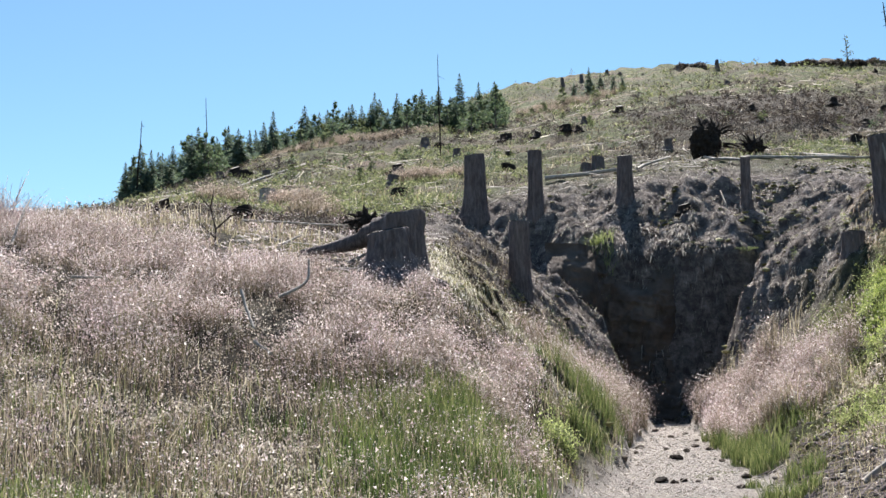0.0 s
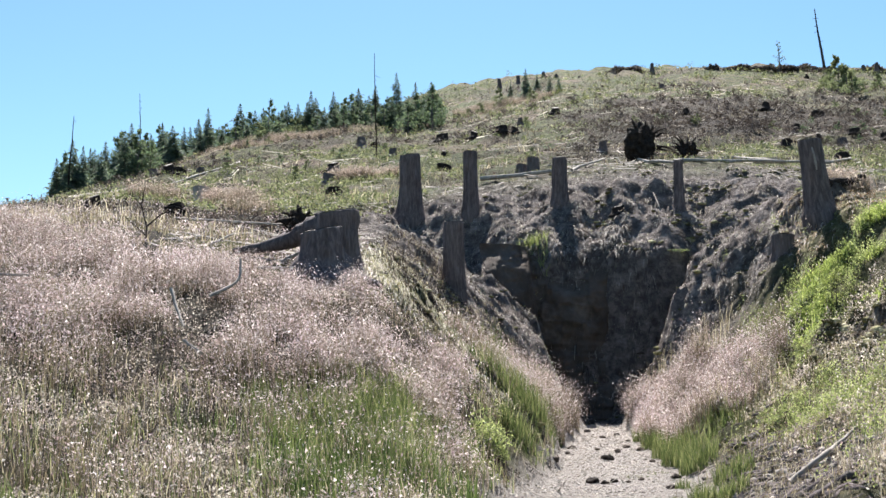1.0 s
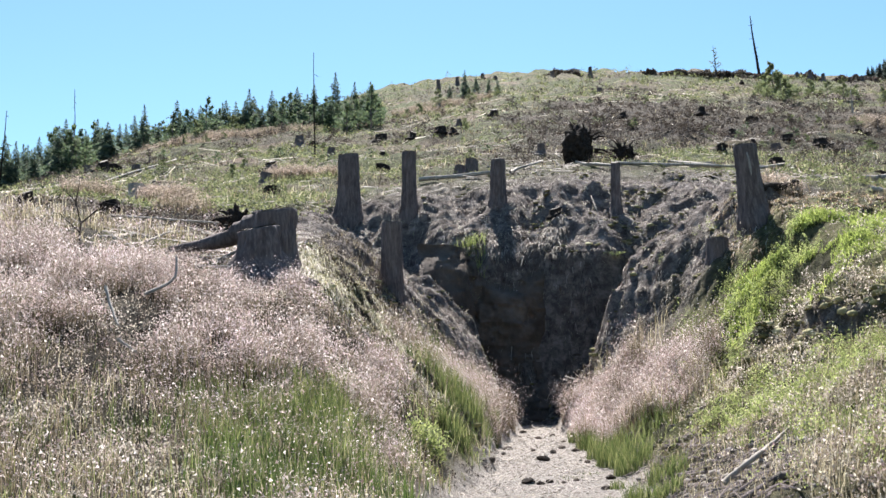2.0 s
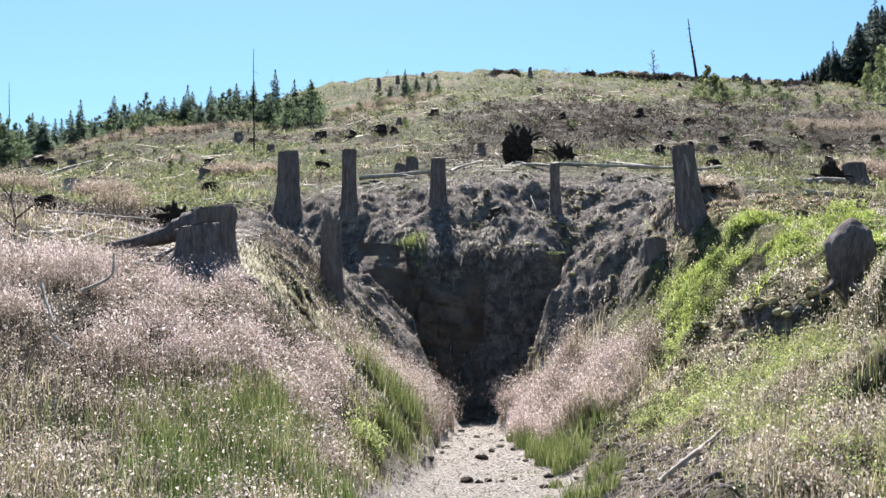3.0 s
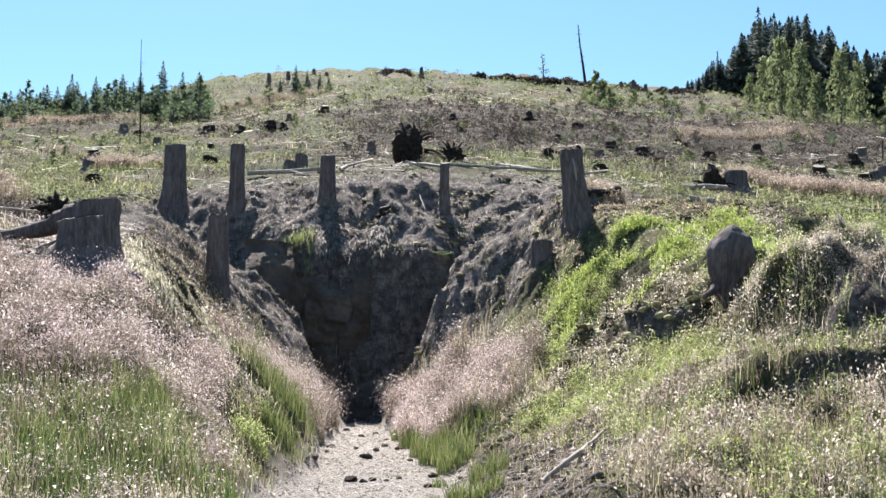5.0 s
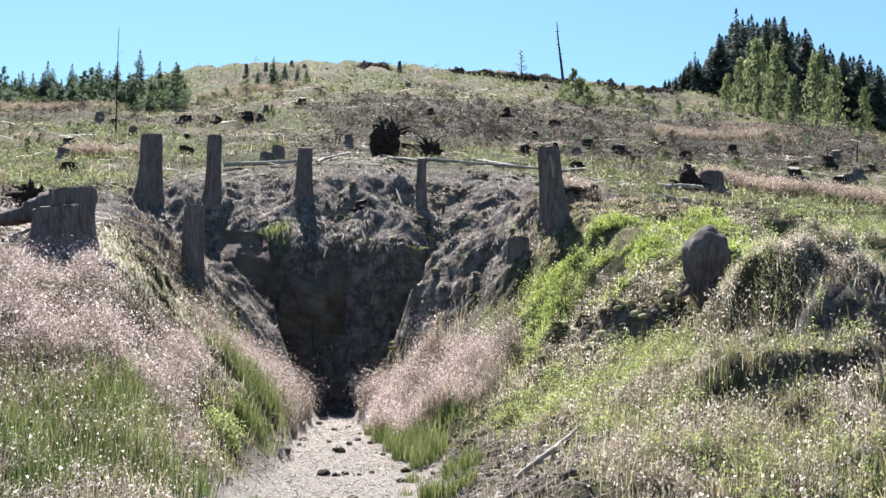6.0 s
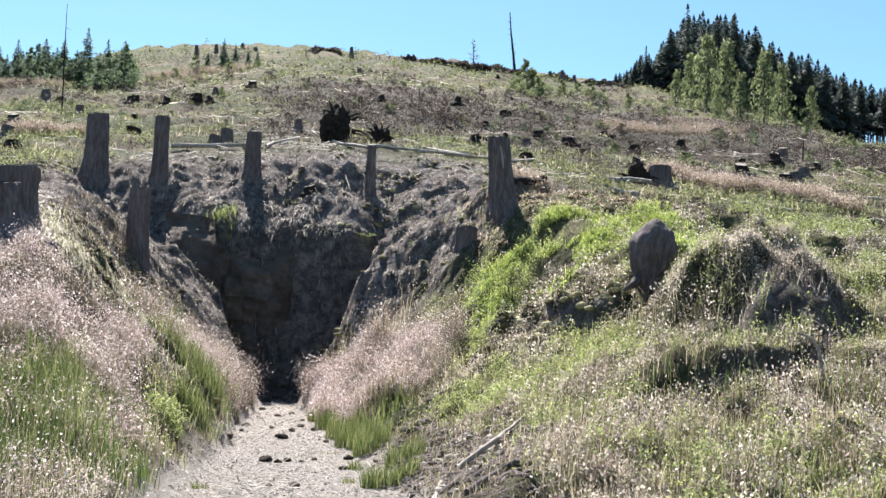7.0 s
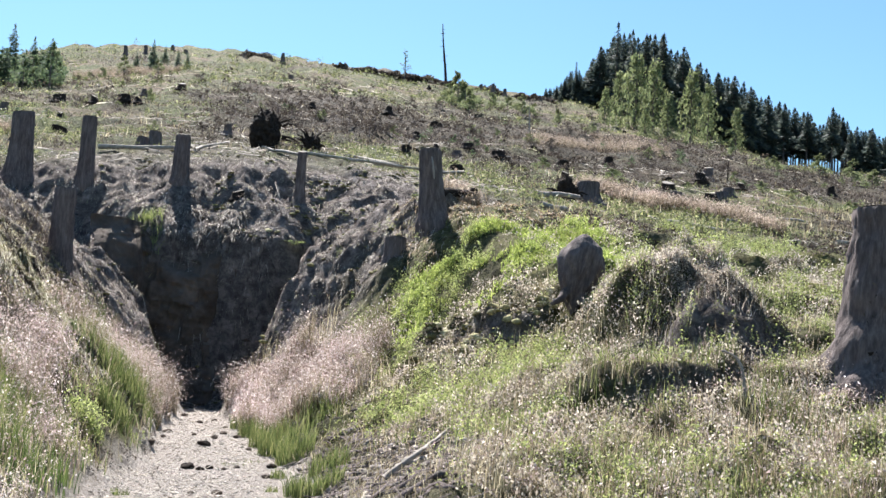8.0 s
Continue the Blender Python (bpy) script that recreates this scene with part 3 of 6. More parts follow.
def tilted_stump(x, y):
    """A stump tipped over so that its broad sawn end faces down the bank."""
    root = tagged(new("tree_stump"), "rounded dark stump tipped over on the green bank", "tree stump")
    bm = bmesh.new()
    bmesh.ops.create_icosphere(bm, subdivisions=4, radius=1.0)
    for v in bm.verts:
        p = v.co.copy()
        t = (p.z + 1) / 2                                  # broad rounded head, narrow foot
        wide = 0.30 + 0.74 * min(1.0, t * 1.55)
        v.co = Vector((p.x * 0.38 * wide, max(p.y, -0.72) * 0.32 * wide, p.z * 0.70 + 0.60))
        v.co += p * (0.055 * noise.noise(p * 2.2) + 0.030 * noise.noise(Vector((p.x * 9, p.y * 9, p.z * 3))))
    part("bark", bm, BARK, root, smooth_shade=True)
    for k, a in enumerate((-0.5, 0.25, 0.9)):
        v, f = tube([(a * 0.3, -0.05, 0.25), (a * 0.5, -0.18, 0.06), (a * 0.8, -0.3, -0.1)], [0.09, 0.06, 0.03], 7, True, 0.1, k)
        part_np("root", v, f, BARK, root)
    root.location = (x, y, ground_z(x, y) + 0.12)
    root.scale = (1.16, 1.1, 1.06)
    root.rotation_euler = (radians(-8), radians(12), 0)


tilted_stump(6.38, 22.3)
stump(4.08, 28.9, 0.55, 0.24, 0.28, 9, "low dark stub on the slope of the cutting")
big_stump = stump(9.42, 17.0, 2.55, 0.44, 0.86, 10, "big dark stump with rough bark and moss at its foot", roots=6, rough=0.16, sides=72)
stump(11.1, 37.4, 0.68, 0.33, 0.50, 12, "low stump with a sawn slab beside it")

# shaggy moss and bark flakes on the flank of the big stump
ma = rng.uniform(0, 6.283, 4600)
mz = 1.5 * rng.uniform(0, 1, 4600) ** 2.0
mr = 0.47 + 0.36 * np.exp(-mz * 2.2) + 0.06 * rng.normal(0, 1, 4600)
mc = np.stack([mr * np.cos(ma), mr * np.sin(ma), mz], 1)
mk = rng.uniform(0, 1, 4600) < smooth(-0.5, 0.5, fbm(ma * 2, mz * 3, 2, 92)) * (0.25 + 0.75 * np.exp(-mz))
mc = mc[mk]
mv = (mc[:, None, :] + rng.normal(0, 0.024, (len(mc), 3, 3))).reshape(-1, 3)
part_np("moss", mv, np.arange(len(mv)).reshape(-1, 3), BROWN_HEATH, big_stump, "brown moss clinging to the bark")

# ---- other stumps on the hill ----
def sample(x0, x1, y0, y1, n):
    return rng.uniform(x0, x1, n), rng.uniform(y0, y1, n)


HILL = "low stumps on the felled hillside"
kinds = []
for k, (h, rt, rb, bark, words) in enumerate([
        (0.45, 0.24, 0.40, BARK, "low grey stump with splayed roots on the felled slope"),
        (0.34, 0.27, 0.42, CHAR, "low blackened stump among brash on the felled slope"),
        (0.62, 0.20, 0.34, BARK, "knee-high grey stump on the felled slope"),
        (0.40, 0.20, 0.44, CHAR, "dark rotten stump with splayed roots on the slope")]):
    kinds.append(stump(0, -200 - 3 * k, h, rt, rb, 40 + k, words, HILL, bark=bark, sides=18, roots=4 + k % 3, rough=0.32, slant=0.5 * (k % 2) + 0.2))
spots = [(-10.84, 52.0, 0, 1.0), (-5.96, 50.4, 1, 1.0), (-9.14, 56.8, 2, 0.8), (-2.45, 42.7, 0, 0.8), (-2.01, 42.3, 2, 0.9), (-10.3, 30.3, 1, 0.9),
         (-11.66, 55.9, 3, 1.1), (0.61, 35.6, 1, 0.6), (0.3, 52.0, 2, 0.7), (13.2, 77.5, 1, 1.3), (8.3, 44.3, 1, 1.0), (13.7, 61.3, 3, 1.2),
         (11.5, 58.7, 1, 1.0), (25.0, 62.3, 2, 1.2), (19.6, 47.7, 0, 1.0), (-12.3, 30.1, 3, 0.7), (-9.86, 29.1, 1, 0.9), (-8.87, 42.6, 1, 1.0),
         (-21.5, 64.0, 1, 1.2), (-20.9, 65.5, 2, 1.1), (-22.5, 65.0, 3, 1.2), (-21.9, 62.5, 1, 0.9), (-23.6, 66.0, 2, 1.0), (-14.0, 75.0, 2, 1.2), (-13.2, 75.5, 1, 1.0), (14.5, 30.6, 1, 0.6), (17.2, 47.0, 3, 1.2), (15.4, 56.0, 1, 1.1), (17.0, 66.0, 3, 1.0), (21.0, 55.0, 1, 0.9), (9.6, 52.0, 3, 0.9), (12.5, 47.0, 1, 0.8), (16.4, 44.0, 0, 0.9)]
spots += [(-9.5, 78.7, 1, 1.25), (-7.0, 73.2, 3, 0.98), (-5.3, 71.7, 1, 1.05), (-4.5, 71.5, 3, 0.96), (-4.9, 84.0, 2, 0.72), (-2.6, 84.3, 1, 0.93), (0.3, 55.6, 1, 0.47), (10.4, 67.3, 3, 0.90), (7.9, 54.3, 1, 0.66), (10.8, 57.6, 0, 0.84), (12.7, 57.1, 1, 1.04), (12.9, 56.1, 3, 0.62), (14.5, 71.5, 1, 0.61), (20.1, 69.9, 1, 0.94), (9.9, 58.1, 3, 0.57), (5.7, 81.5, 3, 0.90), (20.3, 64.6, 1, 0.87), (23.0, 58.4, 3, 1.21), (30.1, 66.9, 2, 0.49), (19.3, 47.7, 1, 0.99), (24.6, 57.2, 3, 0.77), (27.6, 56.8, 1, 0.62), (33.4, 65.3, 3, 1.19), (21.0, 57.6, 1, 0.84), (13.7, 49.4, 3, 0.78), (14.7, 56.5, 1, 0.48)]
hx, hy = sample(-0.52, 0.56, 44, 125, 60)
for s, y in zip(hx, hy):
    if abs(s * y - 1.78) > 2.5 or y > 55:
        spots.append((s * y, y, (1, 3, 0)[int(rng.integers(0, 3))], float(rng.uniform(0.5, 1.0))))
for i, (x, y, k, size) in enumerate(spots):
    c = copy_thing(kinds[k], pose(x, y, ground_z(x, y) - 0.07 * size, rng.uniform(-6, 6), rng.uniform(-6, 6), rng.uniform(0, 360)) @ Matrix.Diagonal((size, size, size * rng.uniform(0.8, 1.25), 1)))
for s, y in ((-0.075, 128), (-0.06, 129), (-0.04, 131), (-0.03, 130), (-0.012, 131), (0.015, 131), (0.045, 131), (0.205, 131), (0.215, 131), (0.225, 131), (0.255, 131)):
    copy_thing(kinds[2], pose(s * y, y, ground_z(s * y, y) - 0.05, 0, 0, 30 * y) @ Matrix.Diagonal((0.85, 0.85, rng.uniform(0.9, 1.6), 1)))
for kd in kinds:
    for o in (*kd.children_recursive, kd):
        bpy.data.objects.remove(o)

pale = stump(-12.75, 40.2, 0.55, 0.26, 0.36, 61, "pale barkless stump among dry grass on the slope", bark=DEAD, sides=16)
pale = stump(14.73, 30.9, 0.40, 0.18, 0.22, 62, "small pale sawn stump on mossy ground", bark=DEAD, sides=16)


def uprooted(x, y, w, h, seed, label):
    """A torn-up root plate: a ragged dark mass with root spikes."""
    root = tagged(new("root_plate"), label, "root plate")
    bm = rock_mesh("plate", w * 0.5, w * 0.36, h * 0.55, seed, 4)
    for v in bm.verts:
        v.co += v.normal * 0.13 * noise.noise(v.co * 4.5 + Vector((seed, 0, 0))) + v.normal * 0.09 * noise.noise(v.co * 11)
        v.co.z += h * 0.42
    part("earth_mass", bm, CHAR, root, smooth_shade=False)
    rr = random.Random(seed)
    for k in range(9):
        a = rr.uniform(-0.4, math.pi + 0.4)
        b = Vector((math.cos(a) * w * 0.36, -0.15 * w, h * 0.42 + math.sin(a) * h * 0.36))
        d = Vector((math.cos(a), rr.uniform(-0.6, 0.3), math.sin(a) * 0.8 + 0.1)).normalized()
        L = rr.uniform(0.18, 0.42) * w
        pts = [b, b + d * L * 0.5 + Vector((0, 0, rr.uniform(-0.05, 0.05))), b + d * L + Vector((rr.uniform(-0.1, 0.1), 0, rr.uniform(-0.12, 0.05)))]
        v, f = tube(pts, [0.06, 0.04, 0.012], 6, True, 0.1, k)
        part_np("root", v, f, CHAR, root)
    root.location = (x, y, ground_z(x, y) - 0.05)
    return root


uprooted(1.78, 47.3, 1.35, 1.5, 5, "blackened torn-up root plate standing on the slope")
uprooted(3.4, 48.5, 0.9, 0.75, 6, "low dark root clump beside a larger root plate")
uprooted(10.2, 36.8, 0.9, 0.8, 8, "dark torn root clump beside a low stump")
uprooted(-6.9, 29.3, 0.7, 0.55, 9, "small dark root clump with pale splinters")


# ---- logs, sticks and poles ----
def log(name, pts, r0, r1, mat, label, category, seed=0, lift=True, sides=9, group=""):
    P = []
    for p in pts:
        z = ground_z(p[0], p[1]) + (p[2] if len(p) > 2 else 0)
        P.append(Vector((p[0], p[1], z + r0 * 0.7)))
    for _ in range(2 if len(P) > 2 else 0):                # rounded bends
        Q = [P[0]]
        for a, c in zip(P[:-1], P[1:]):
            Q += [a.lerp(c, 0.25), a.lerp(c, 0.75)]
        P = Q + [P[-1]]
    # finer, slightly crooked run
    rr = random.Random(seed)
    out = []
    for i in range(len(P) - 1):
        for t in ((0, 0.25, 0.5, 0.75) if len(P) < 4 else (0,)):
            q = P[i].lerp(P[i + 1], t)
            out.append(q + Vector((rr.uniform(-1, 1), rr.uniform(-1, 1), rr.uniform(-0.5, 0.8))) * r0 * (0.45 if len(P) < 4 else 0.2))
    out.append(P[-1])
    n = len(out)
    v, f = tube(out, [r0 + (r1 - r0) * i / (n - 1) for i in range(n)], sides, True, 0.07, seed)
    o = out[0].copy()
    ob = part_np(name, v - np.array(o), f, mat, None, smooth_shade=False)
    ob.location = o
    return tagged(ob, label, category, group)


BR = "bleached logs above the cutting"
log("log", [(-3.6, 40.2, 0.1), (-1.3, 40.0, 0.16)], 0.075, 0.06, DEAD, "straight bleached log lying across the slope", "log", 1, group=BR)
log("log", [(-0.75, 40.0, 0.1), (0.3, 42.0, 0.2)], 0.05, 0.03, DEAD, "thin bleached branch lying among brash", "branch", 2, group=BR)
for k, (a, b) in enumerate([((2.7, 41.5), (6.0, 41.2)), ((3.4, 47.0), (6.5, 46.0)), ((4.7, 46.6), (6.0, 41.6)), ((2.6, 44.0), (4.4, 41.0)), ((5.2, 43.0), (7.6, 42.6)), ((1.4, 42.6), (2.7, 40.0)), ((6.6, 40.5), (8.4, 43.4))]):
    log("log", [(*a, 0.08), (*b, 0.12)], 0.060, 0.040, DEAD, "bleached felled pole lying in a heap of brash", "log", 10 + k, group=BR)
log("log", [(-16.5, 38.3, 0.1), (-17.6, 48.5, 0.15)], 0.06, 0.045, DEAD, "long bleached log lying down the slope", "log", 20)
log("log", [(-9.3, 27.4, 0.05), (-7.0, 29.6, 0.05)], 0.032, 0.022, DEAD, "thin bleached pole lying above the grass bank", "log", 21)
log("log", [(-20.5, 57.0, 0.1), (-18.0, 63.0, 0.3)], 0.08, 0.05, DEAD, "grey fallen log among stumps", "log", 22)
log("root", [(-4.75, 22.2, 0.62), (-5.1, 22.25, 0.42), (-5.7, 22.5, 0.14), (-6.6, 22.9, 0.0)], 0.28, 0.04, BARK, "long grey root running from the broad stump", "root", 23)
log("branch", [(-5.55, 22.2, 0.02), (-5.2, 22.3, 0.28)], 0.035, 0.025, DEAD, "short pale split branch leaning on a root", "branch", 24)
STK = "bleached sticks in the grass bank"
for k, pts in enumerate([[(-10.85, 20.0, 0.15), (-11.0, 20.6, 0.5), (-11.1, 21.1, 0.75)], [(-5.6, 18.2, 0.3), (-5.25, 18.6, 0.45), (-5.35, 18.9, 0.75)],
                         [(-5.95, 17.5, 0.6), (-5.75, 17.2, 0.45), (-5.55, 16.9, 0.40)], [(-5.5, 16.7, 0.35), (-5.2, 16.6, 0.25)], [(-7.4, 24.0, 0.05), (-7.1, 24.6, 0.15)],
                         [(-5.5, 20.5, 0.2), (-4.9, 20.6, 0.35)], [(-8.6, 17.6, 0.4), (-8.2, 17.8, 0.5)]]):
    log("stick", pts, 0.028, 0.014, DEAD, "crooked bleached stick caught in the pink grass", "stick", 30 + k, sides=6, group=STK)
fork = tagged(new("dead_sapling"), "dark forked dead sapling in the grass bank", "dead sapling")
for k, pts in enumerate([[(0, 0, -0.1), (0.02, 0, 0.35), (-0.1, 0.05, 0.75), (-0.35, 0.1, 1.0)], [(0.02, 0, 0.35), (0.3, 0.05, 0.6), (0.5, 0.1, 0.62)], [(-0.1, 0.05, 0.75), (-0.05, 0.1, 1.15)], [(0, 0, 0.2), (-0.4, 0, 0.55)]]):
    v, f = tube(pts, list(np.linspace(0.018, 0.006, len(pts))), 6, True, 0.1, k)
    part_np("branch", v, f, CHAR, fork)
fork.location = (-8.2, 22.6, ground_z(-8.2, 22.6))

log("log", [(1.75, 14.4, 0.0), (2.0, 15.6, 0.02)], 0.035, 0.02, DEAD, "bleached branch lying beside the gravel path", "branch", 41)
log("log", [(2.1, 14.2, 0.0), (2.45, 14.6, 0.0), (2.85, 15.3, 0.0)], 0.045, 0.025, BARK, "bleached root lying beside the gravel path", "root", 42)
log("log", [(1.3, 15.0, 0.0), (0.75, 15.1, 0.02)], 0.04, 0.025, CHAR, "dark piece of branch lying on the gravel", "branch", 43)
log("stick", [(6.95, 16.0, -0.05), (6.93, 16.05, 0.30), (6.85, 16.05, 0.50), (6.62, 16.05, 0.62)], 0.028, 0.016, DEAD, "bent bleached root sticking out of the bank", "stick", 45, sides=6)
log("log", [(5.3, 30.4, 0.05), (5.95, 31.1, 0.2), (6.35, 31.3, 0.36)], 0.13, 0.07, CHAR, "thick dark root beside a tall stump", "root", 46)
log("slab", [(8.4, 32.6, 0.02), (9.3, 32.8, 0.02)], 0.075, 0.06, DEAD, "pale split slab lying on the bank", "wood slab", 47)
log("log", [(8.9, 35.4, 0.06), (10.5, 36.3, 0.16)], 0.08, 0.065, DEAD, "short grey log against a low stump", "log", 48)
for k, (x, y) in enumerate([(15.3, 40.3), (14.8, 35.5), (16.5, 38.0), (18.6, 40.4), (17.2, 33.5), (12.2, 33.6)]):
    log("log", [(x, y, 0.06), (x + rng.uniform(0.8, 1.8), y + rng.uniform(-1.5, 1.5), 0.08)], 0.07, 0.04, DEAD, "bleached branch lying on the mossy slope", "branch", 50 + k, group="branches on the mossy slope")


def pole(x, y, h, r, lean, label, mat=CHAR, twigs=0, seed=0):
    root = tagged(new("dead_tree"), label, "dead tree")
    rr = random.Random(seed)
    n = 7
    pts = [Vector((lean[0] * h * t + rr.uniform(-1, 1) * 0.02 * h * t * 0.4, lean[1] * h * t, h * t - 0.15)) for t in np.linspace(0, 1, n)]
    v, f = tube(pts, list(np.linspace(r, r * 0.25, n)), 7, True, 0.05, seed)
    part_np("trunk", v, f, mat, root)
    for k in range(twigs):
        t = rr.uniform(0.3, 0.95)
        p = Vector((lean[0] * h * t, lean[1] * h * t, h * t - 0.15))
        a = rr.uniform(0, 6.28)
        q = p + Vector((math.cos(a), math.sin(a), rr.uniform(-0.4, 0.2))) * h * rr.uniform(0.02, 0.06)
        v, f = tube([p, q], [r * 0.25, r * 0.08], 4, True, 0, k)
        part_np("twig", v, f, mat, root)
    root.location = (x, y, ground_z(x, y))
    return root


pole(-10.4, 60.0, 5.75, 0.045, (-0.02, 0), "tall thin dead pole on the felled slope", twigs=4, seed=1)
pole(-34.5, 80.0, 5.6, 0.07, (0.06, 0), "thin leaning dead trunk at the wood edge", twigs=10, seed=2)
pole(-34.0, 92.0, 6.5, 0.06, (-0.01, 0), "thin dead trunk among young spruces", twigs=10, seed=3)
pole(23.7, 134.0, 6.9, 0.17, (-0.13, 0), "leaning dead tree trunk on the skyline", twigs=14, seed=4)
pole(20.9, 84.5, 2.3, 0.085, (-0.06, 0), "bleached stake standing on the brown slope", mat=DEAD, seed=5)
pole(27.6, 66.0, 1.3, 0.06, (0.02, 0), "short dark post on the slope", seed=6)


# ---- trees ----
def spruce_parts(h, seed, wide=0.2, bare=0.06, whorls=16, ragged=0.3, drop=0.25, leafy=1.0):
    """Trunk, and a crown of many drooping needle sprays."""
    r = np.random.default_rng(seed)
    tv, tf = tube([(0, 0, -0.3), (0, 0, h * 0.5), (0, 0, h * 0.98)], [h * 0.016, h * 0.010, h * 0.003], 6, True, 0.05, seed)
    tri = []
    n = int(whorls * 7 * leafy)
    for b in range(n):
        z = h * (bare + (1 - bare) * ((b + r.uniform(0, 1)) / n) ** 0.9) * 0.985
        a = b * 2.4 + r.uniform(-0.5, 0.5)
        lump = 1 + ragged * math.sin(z / h * 23 + a * 2 + seed)
        R = h * wide * (1 - z / h) ** 0.95 * lump * r.uniform(1 - ragged, 1 + ragged * 0.4) + 0.008 * h
        d = np.array([math.cos(a), math.sin(a), 0])
        sd = np.array([-d[1], d[0], 0])
        for t in np.linspace(0.12, 1.0, 5):
            p = d * R * t + np.array([0, 0, z - drop * R * t * t + 0.15 * R * max(0, t - 0.6)])
            for sg in (-1, 1, r.uniform(-0.5, 0.5)):
                s = (0.42 * R * (1.2 - t) + 0.040 * h * (1 - z / h) ** 0.7 + 0.006 * h) * r.uniform(0.5, 1.3)
                q = p + sd * sg * s + d * s * 0.7 + np.array([0, 0, s * r.uniform(-0.8, 0.15)])
                m = p + d * s * r.uniform(0.2, 0.7) + np.array([0, 0, s * r.uniform(-0.5, 0.3)])
                tri.append((p, q, m))
    top = np.array([0, 0, h])
    for b in range(6):
        a = b * 1.05
        e = np.array([math.cos(a), math.sin(a), 0]) * h * 0.022
        tri.append((top, np.array([0, 0, h * 0.93]) + e, np.array([0, 0, h * 0.93]) - e * 0.3))
    V = np.array(tri).reshape(-1, 3)
    return (tv, tf), (V, np.arange(len(V)).reshape(-1, 3))


def larch_parts(h, seed):
    """Trunk with long drooping limbs, and loose hanging needle clusters with sky between."""
    r = np.random.default_rng(seed)
    pieces = [tube([(0, 0, -0.3), (0.02 * h, 0, h * 0.5), (0, 0, h * 0.97)], [h * 0.016, h * 0.010, h * 0.003], 6, True, 0.05, seed)]
    V = []
    for k in range(52):
        t = 0.10 + 0.87 * (k + r.uniform(0, 1)) / 52
        a = k * 2.4 + r.uniform(-0.6, 0.6)
        L = h * (0.05 + 0.27 * (1 - t) ** 0.65) * r.uniform(0.45, 1.15)
        d = np.array([math.cos(a), math.sin(a), 0])
        p0 = np.array([0, 0, h * t])
        p1 = p0 + d * L * 0.6 + np.array([0, 0, 0.06 * L])
        p2 = p0 + d * L + np.array([0, 0, -0.28 * L])
        if k % 2:
            pieces.append(tube([tuple(p0), tuple(p1), tuple(p2)], [h * 0.005, h * 0.003, h * 0.001], 4, False, 0, k))
        u = r.uniform(0.2, 1.05, (26, 1))
        c = p0 * (1 - u) ** 2 + 2 * p1 * u * (1 - u) + p2 * u * u + r.normal(0, 1, (26, 3)) * np.array([0.016, 0.016, 0.012]) * h
        c[:, 2] -= np.abs(r.normal(0, 0.030 * h, 26))
        V.append(c[:, None, :] + r.normal(0, 1, (26, 3, 3)) * np.array([0.013, 0.013, 0.024]) * h)
    V = np.concatenate(V).reshape(-1, 3)
    return join(pieces), (V, np.arange(len(V)).reshape(-1, 3))


def make_tree(name, label, category, group, trunk, crown, leaf):
    root = tagged(new(name), label, category, group)
    part_np("trunk", *trunk, BARK, root)
    part_np("crown", *crown, leaf, root)
    return root


def broad_parts(h, seed, limbs=11, leaves=900, size=0.06, spread_w=0.3, low=0.2):
    """Trunk with limbs, and a loose crown of small leaf clumps."""
    r = np.random.default_rng(seed)
    pieces = [tube([(0, 0, -0.3), (r.uniform(-.03, .03) * h, 0, h * 0.5), (r.uniform(-.04, .04) * h, 0, h * 0.97)], [h * 0.02, h * 0.013, h * 0.004], 6, True, 0.05, seed)]
    V = []
    for k in range(limbs):
        t = low + (0.95 - low) * k / limbs
        a = r.uniform(0, 6.28)
        L = h * spread_w * (1.1 - t) * r.uniform(0.6, 1.2)
        p0 = np.array([0, 0, h * t])
        p1 = p0 + np.array([math.cos(a) * L, math.sin(a) * L, L * r.uniform(0.1, 0.7)])
        pieces.append(tube([tuple(p0), tuple((p0 + p1) / 2 + (0, 0, 0.08 * L)), tuple(p1)], [h * 0.007, h * 0.005, h * 0.002], 5, True, 0, k))
        m = leaves // limbs
        c = p0 + (p1 - p0) * r.uniform(0.25, 1.1, (m, 1)) + r.normal(0, 0.3, (m, 3)) * L * np.array([0.5, 0.5, 0.35])
        o = r.normal(0, 1, (m, 3, 3)) * size * h * 0.5
        V.append(c[:, None, :] + o)
    V = np.concatenate(V).reshape(-1, 3)
    return join(pieces), (V, np.arange(len(V)).reshape(-1, 3))


YOUNG = [make_tree("spruce_tree", "young dark green spruce on the wood edge of the hill", "spruce tree", "young spruces on the hill", *spruce_parts(3.0, 70 + k, 0.27 + 0.06 * k, 0.0, 15, 0.5, 0.2), HAZE_NEEDLE) for k in range(3)]
TALL = [make_tree("spruce_tree", "tall dark spruce in the standing wood", "spruce tree", "tall spruces of the standing wood", *spruce_parts(8.5, 80 + k, 0.23 + 0.03 * k, 0.10, 22, 0.55, 0.45), HAZE_WOOD_NEEDLE) for k in range(3)]
BARE = [make_tree("spruce_tree", "tall spruce with a long bare trunk at the wood's edge", "spruce tree", "tall spruces of the standing wood", *spruce_parts(8.5, 86 + k, 0.24, 0.42, 15, 0.45, 0.4), HAZE_WOOD_NEEDLE) for k in range(2)]
THIN = [make_tree("spruce_tree", "thin-crowned old spruce with gaps between its branches", "spruce tree", "tall spruces of the standing wood", *spruce_parts(9.0, 90 + k, 0.14, 0.2, 13, 0.6, 0.5, 0.75), HAZE_WOOD_NEEDLE) for k in range(2)]
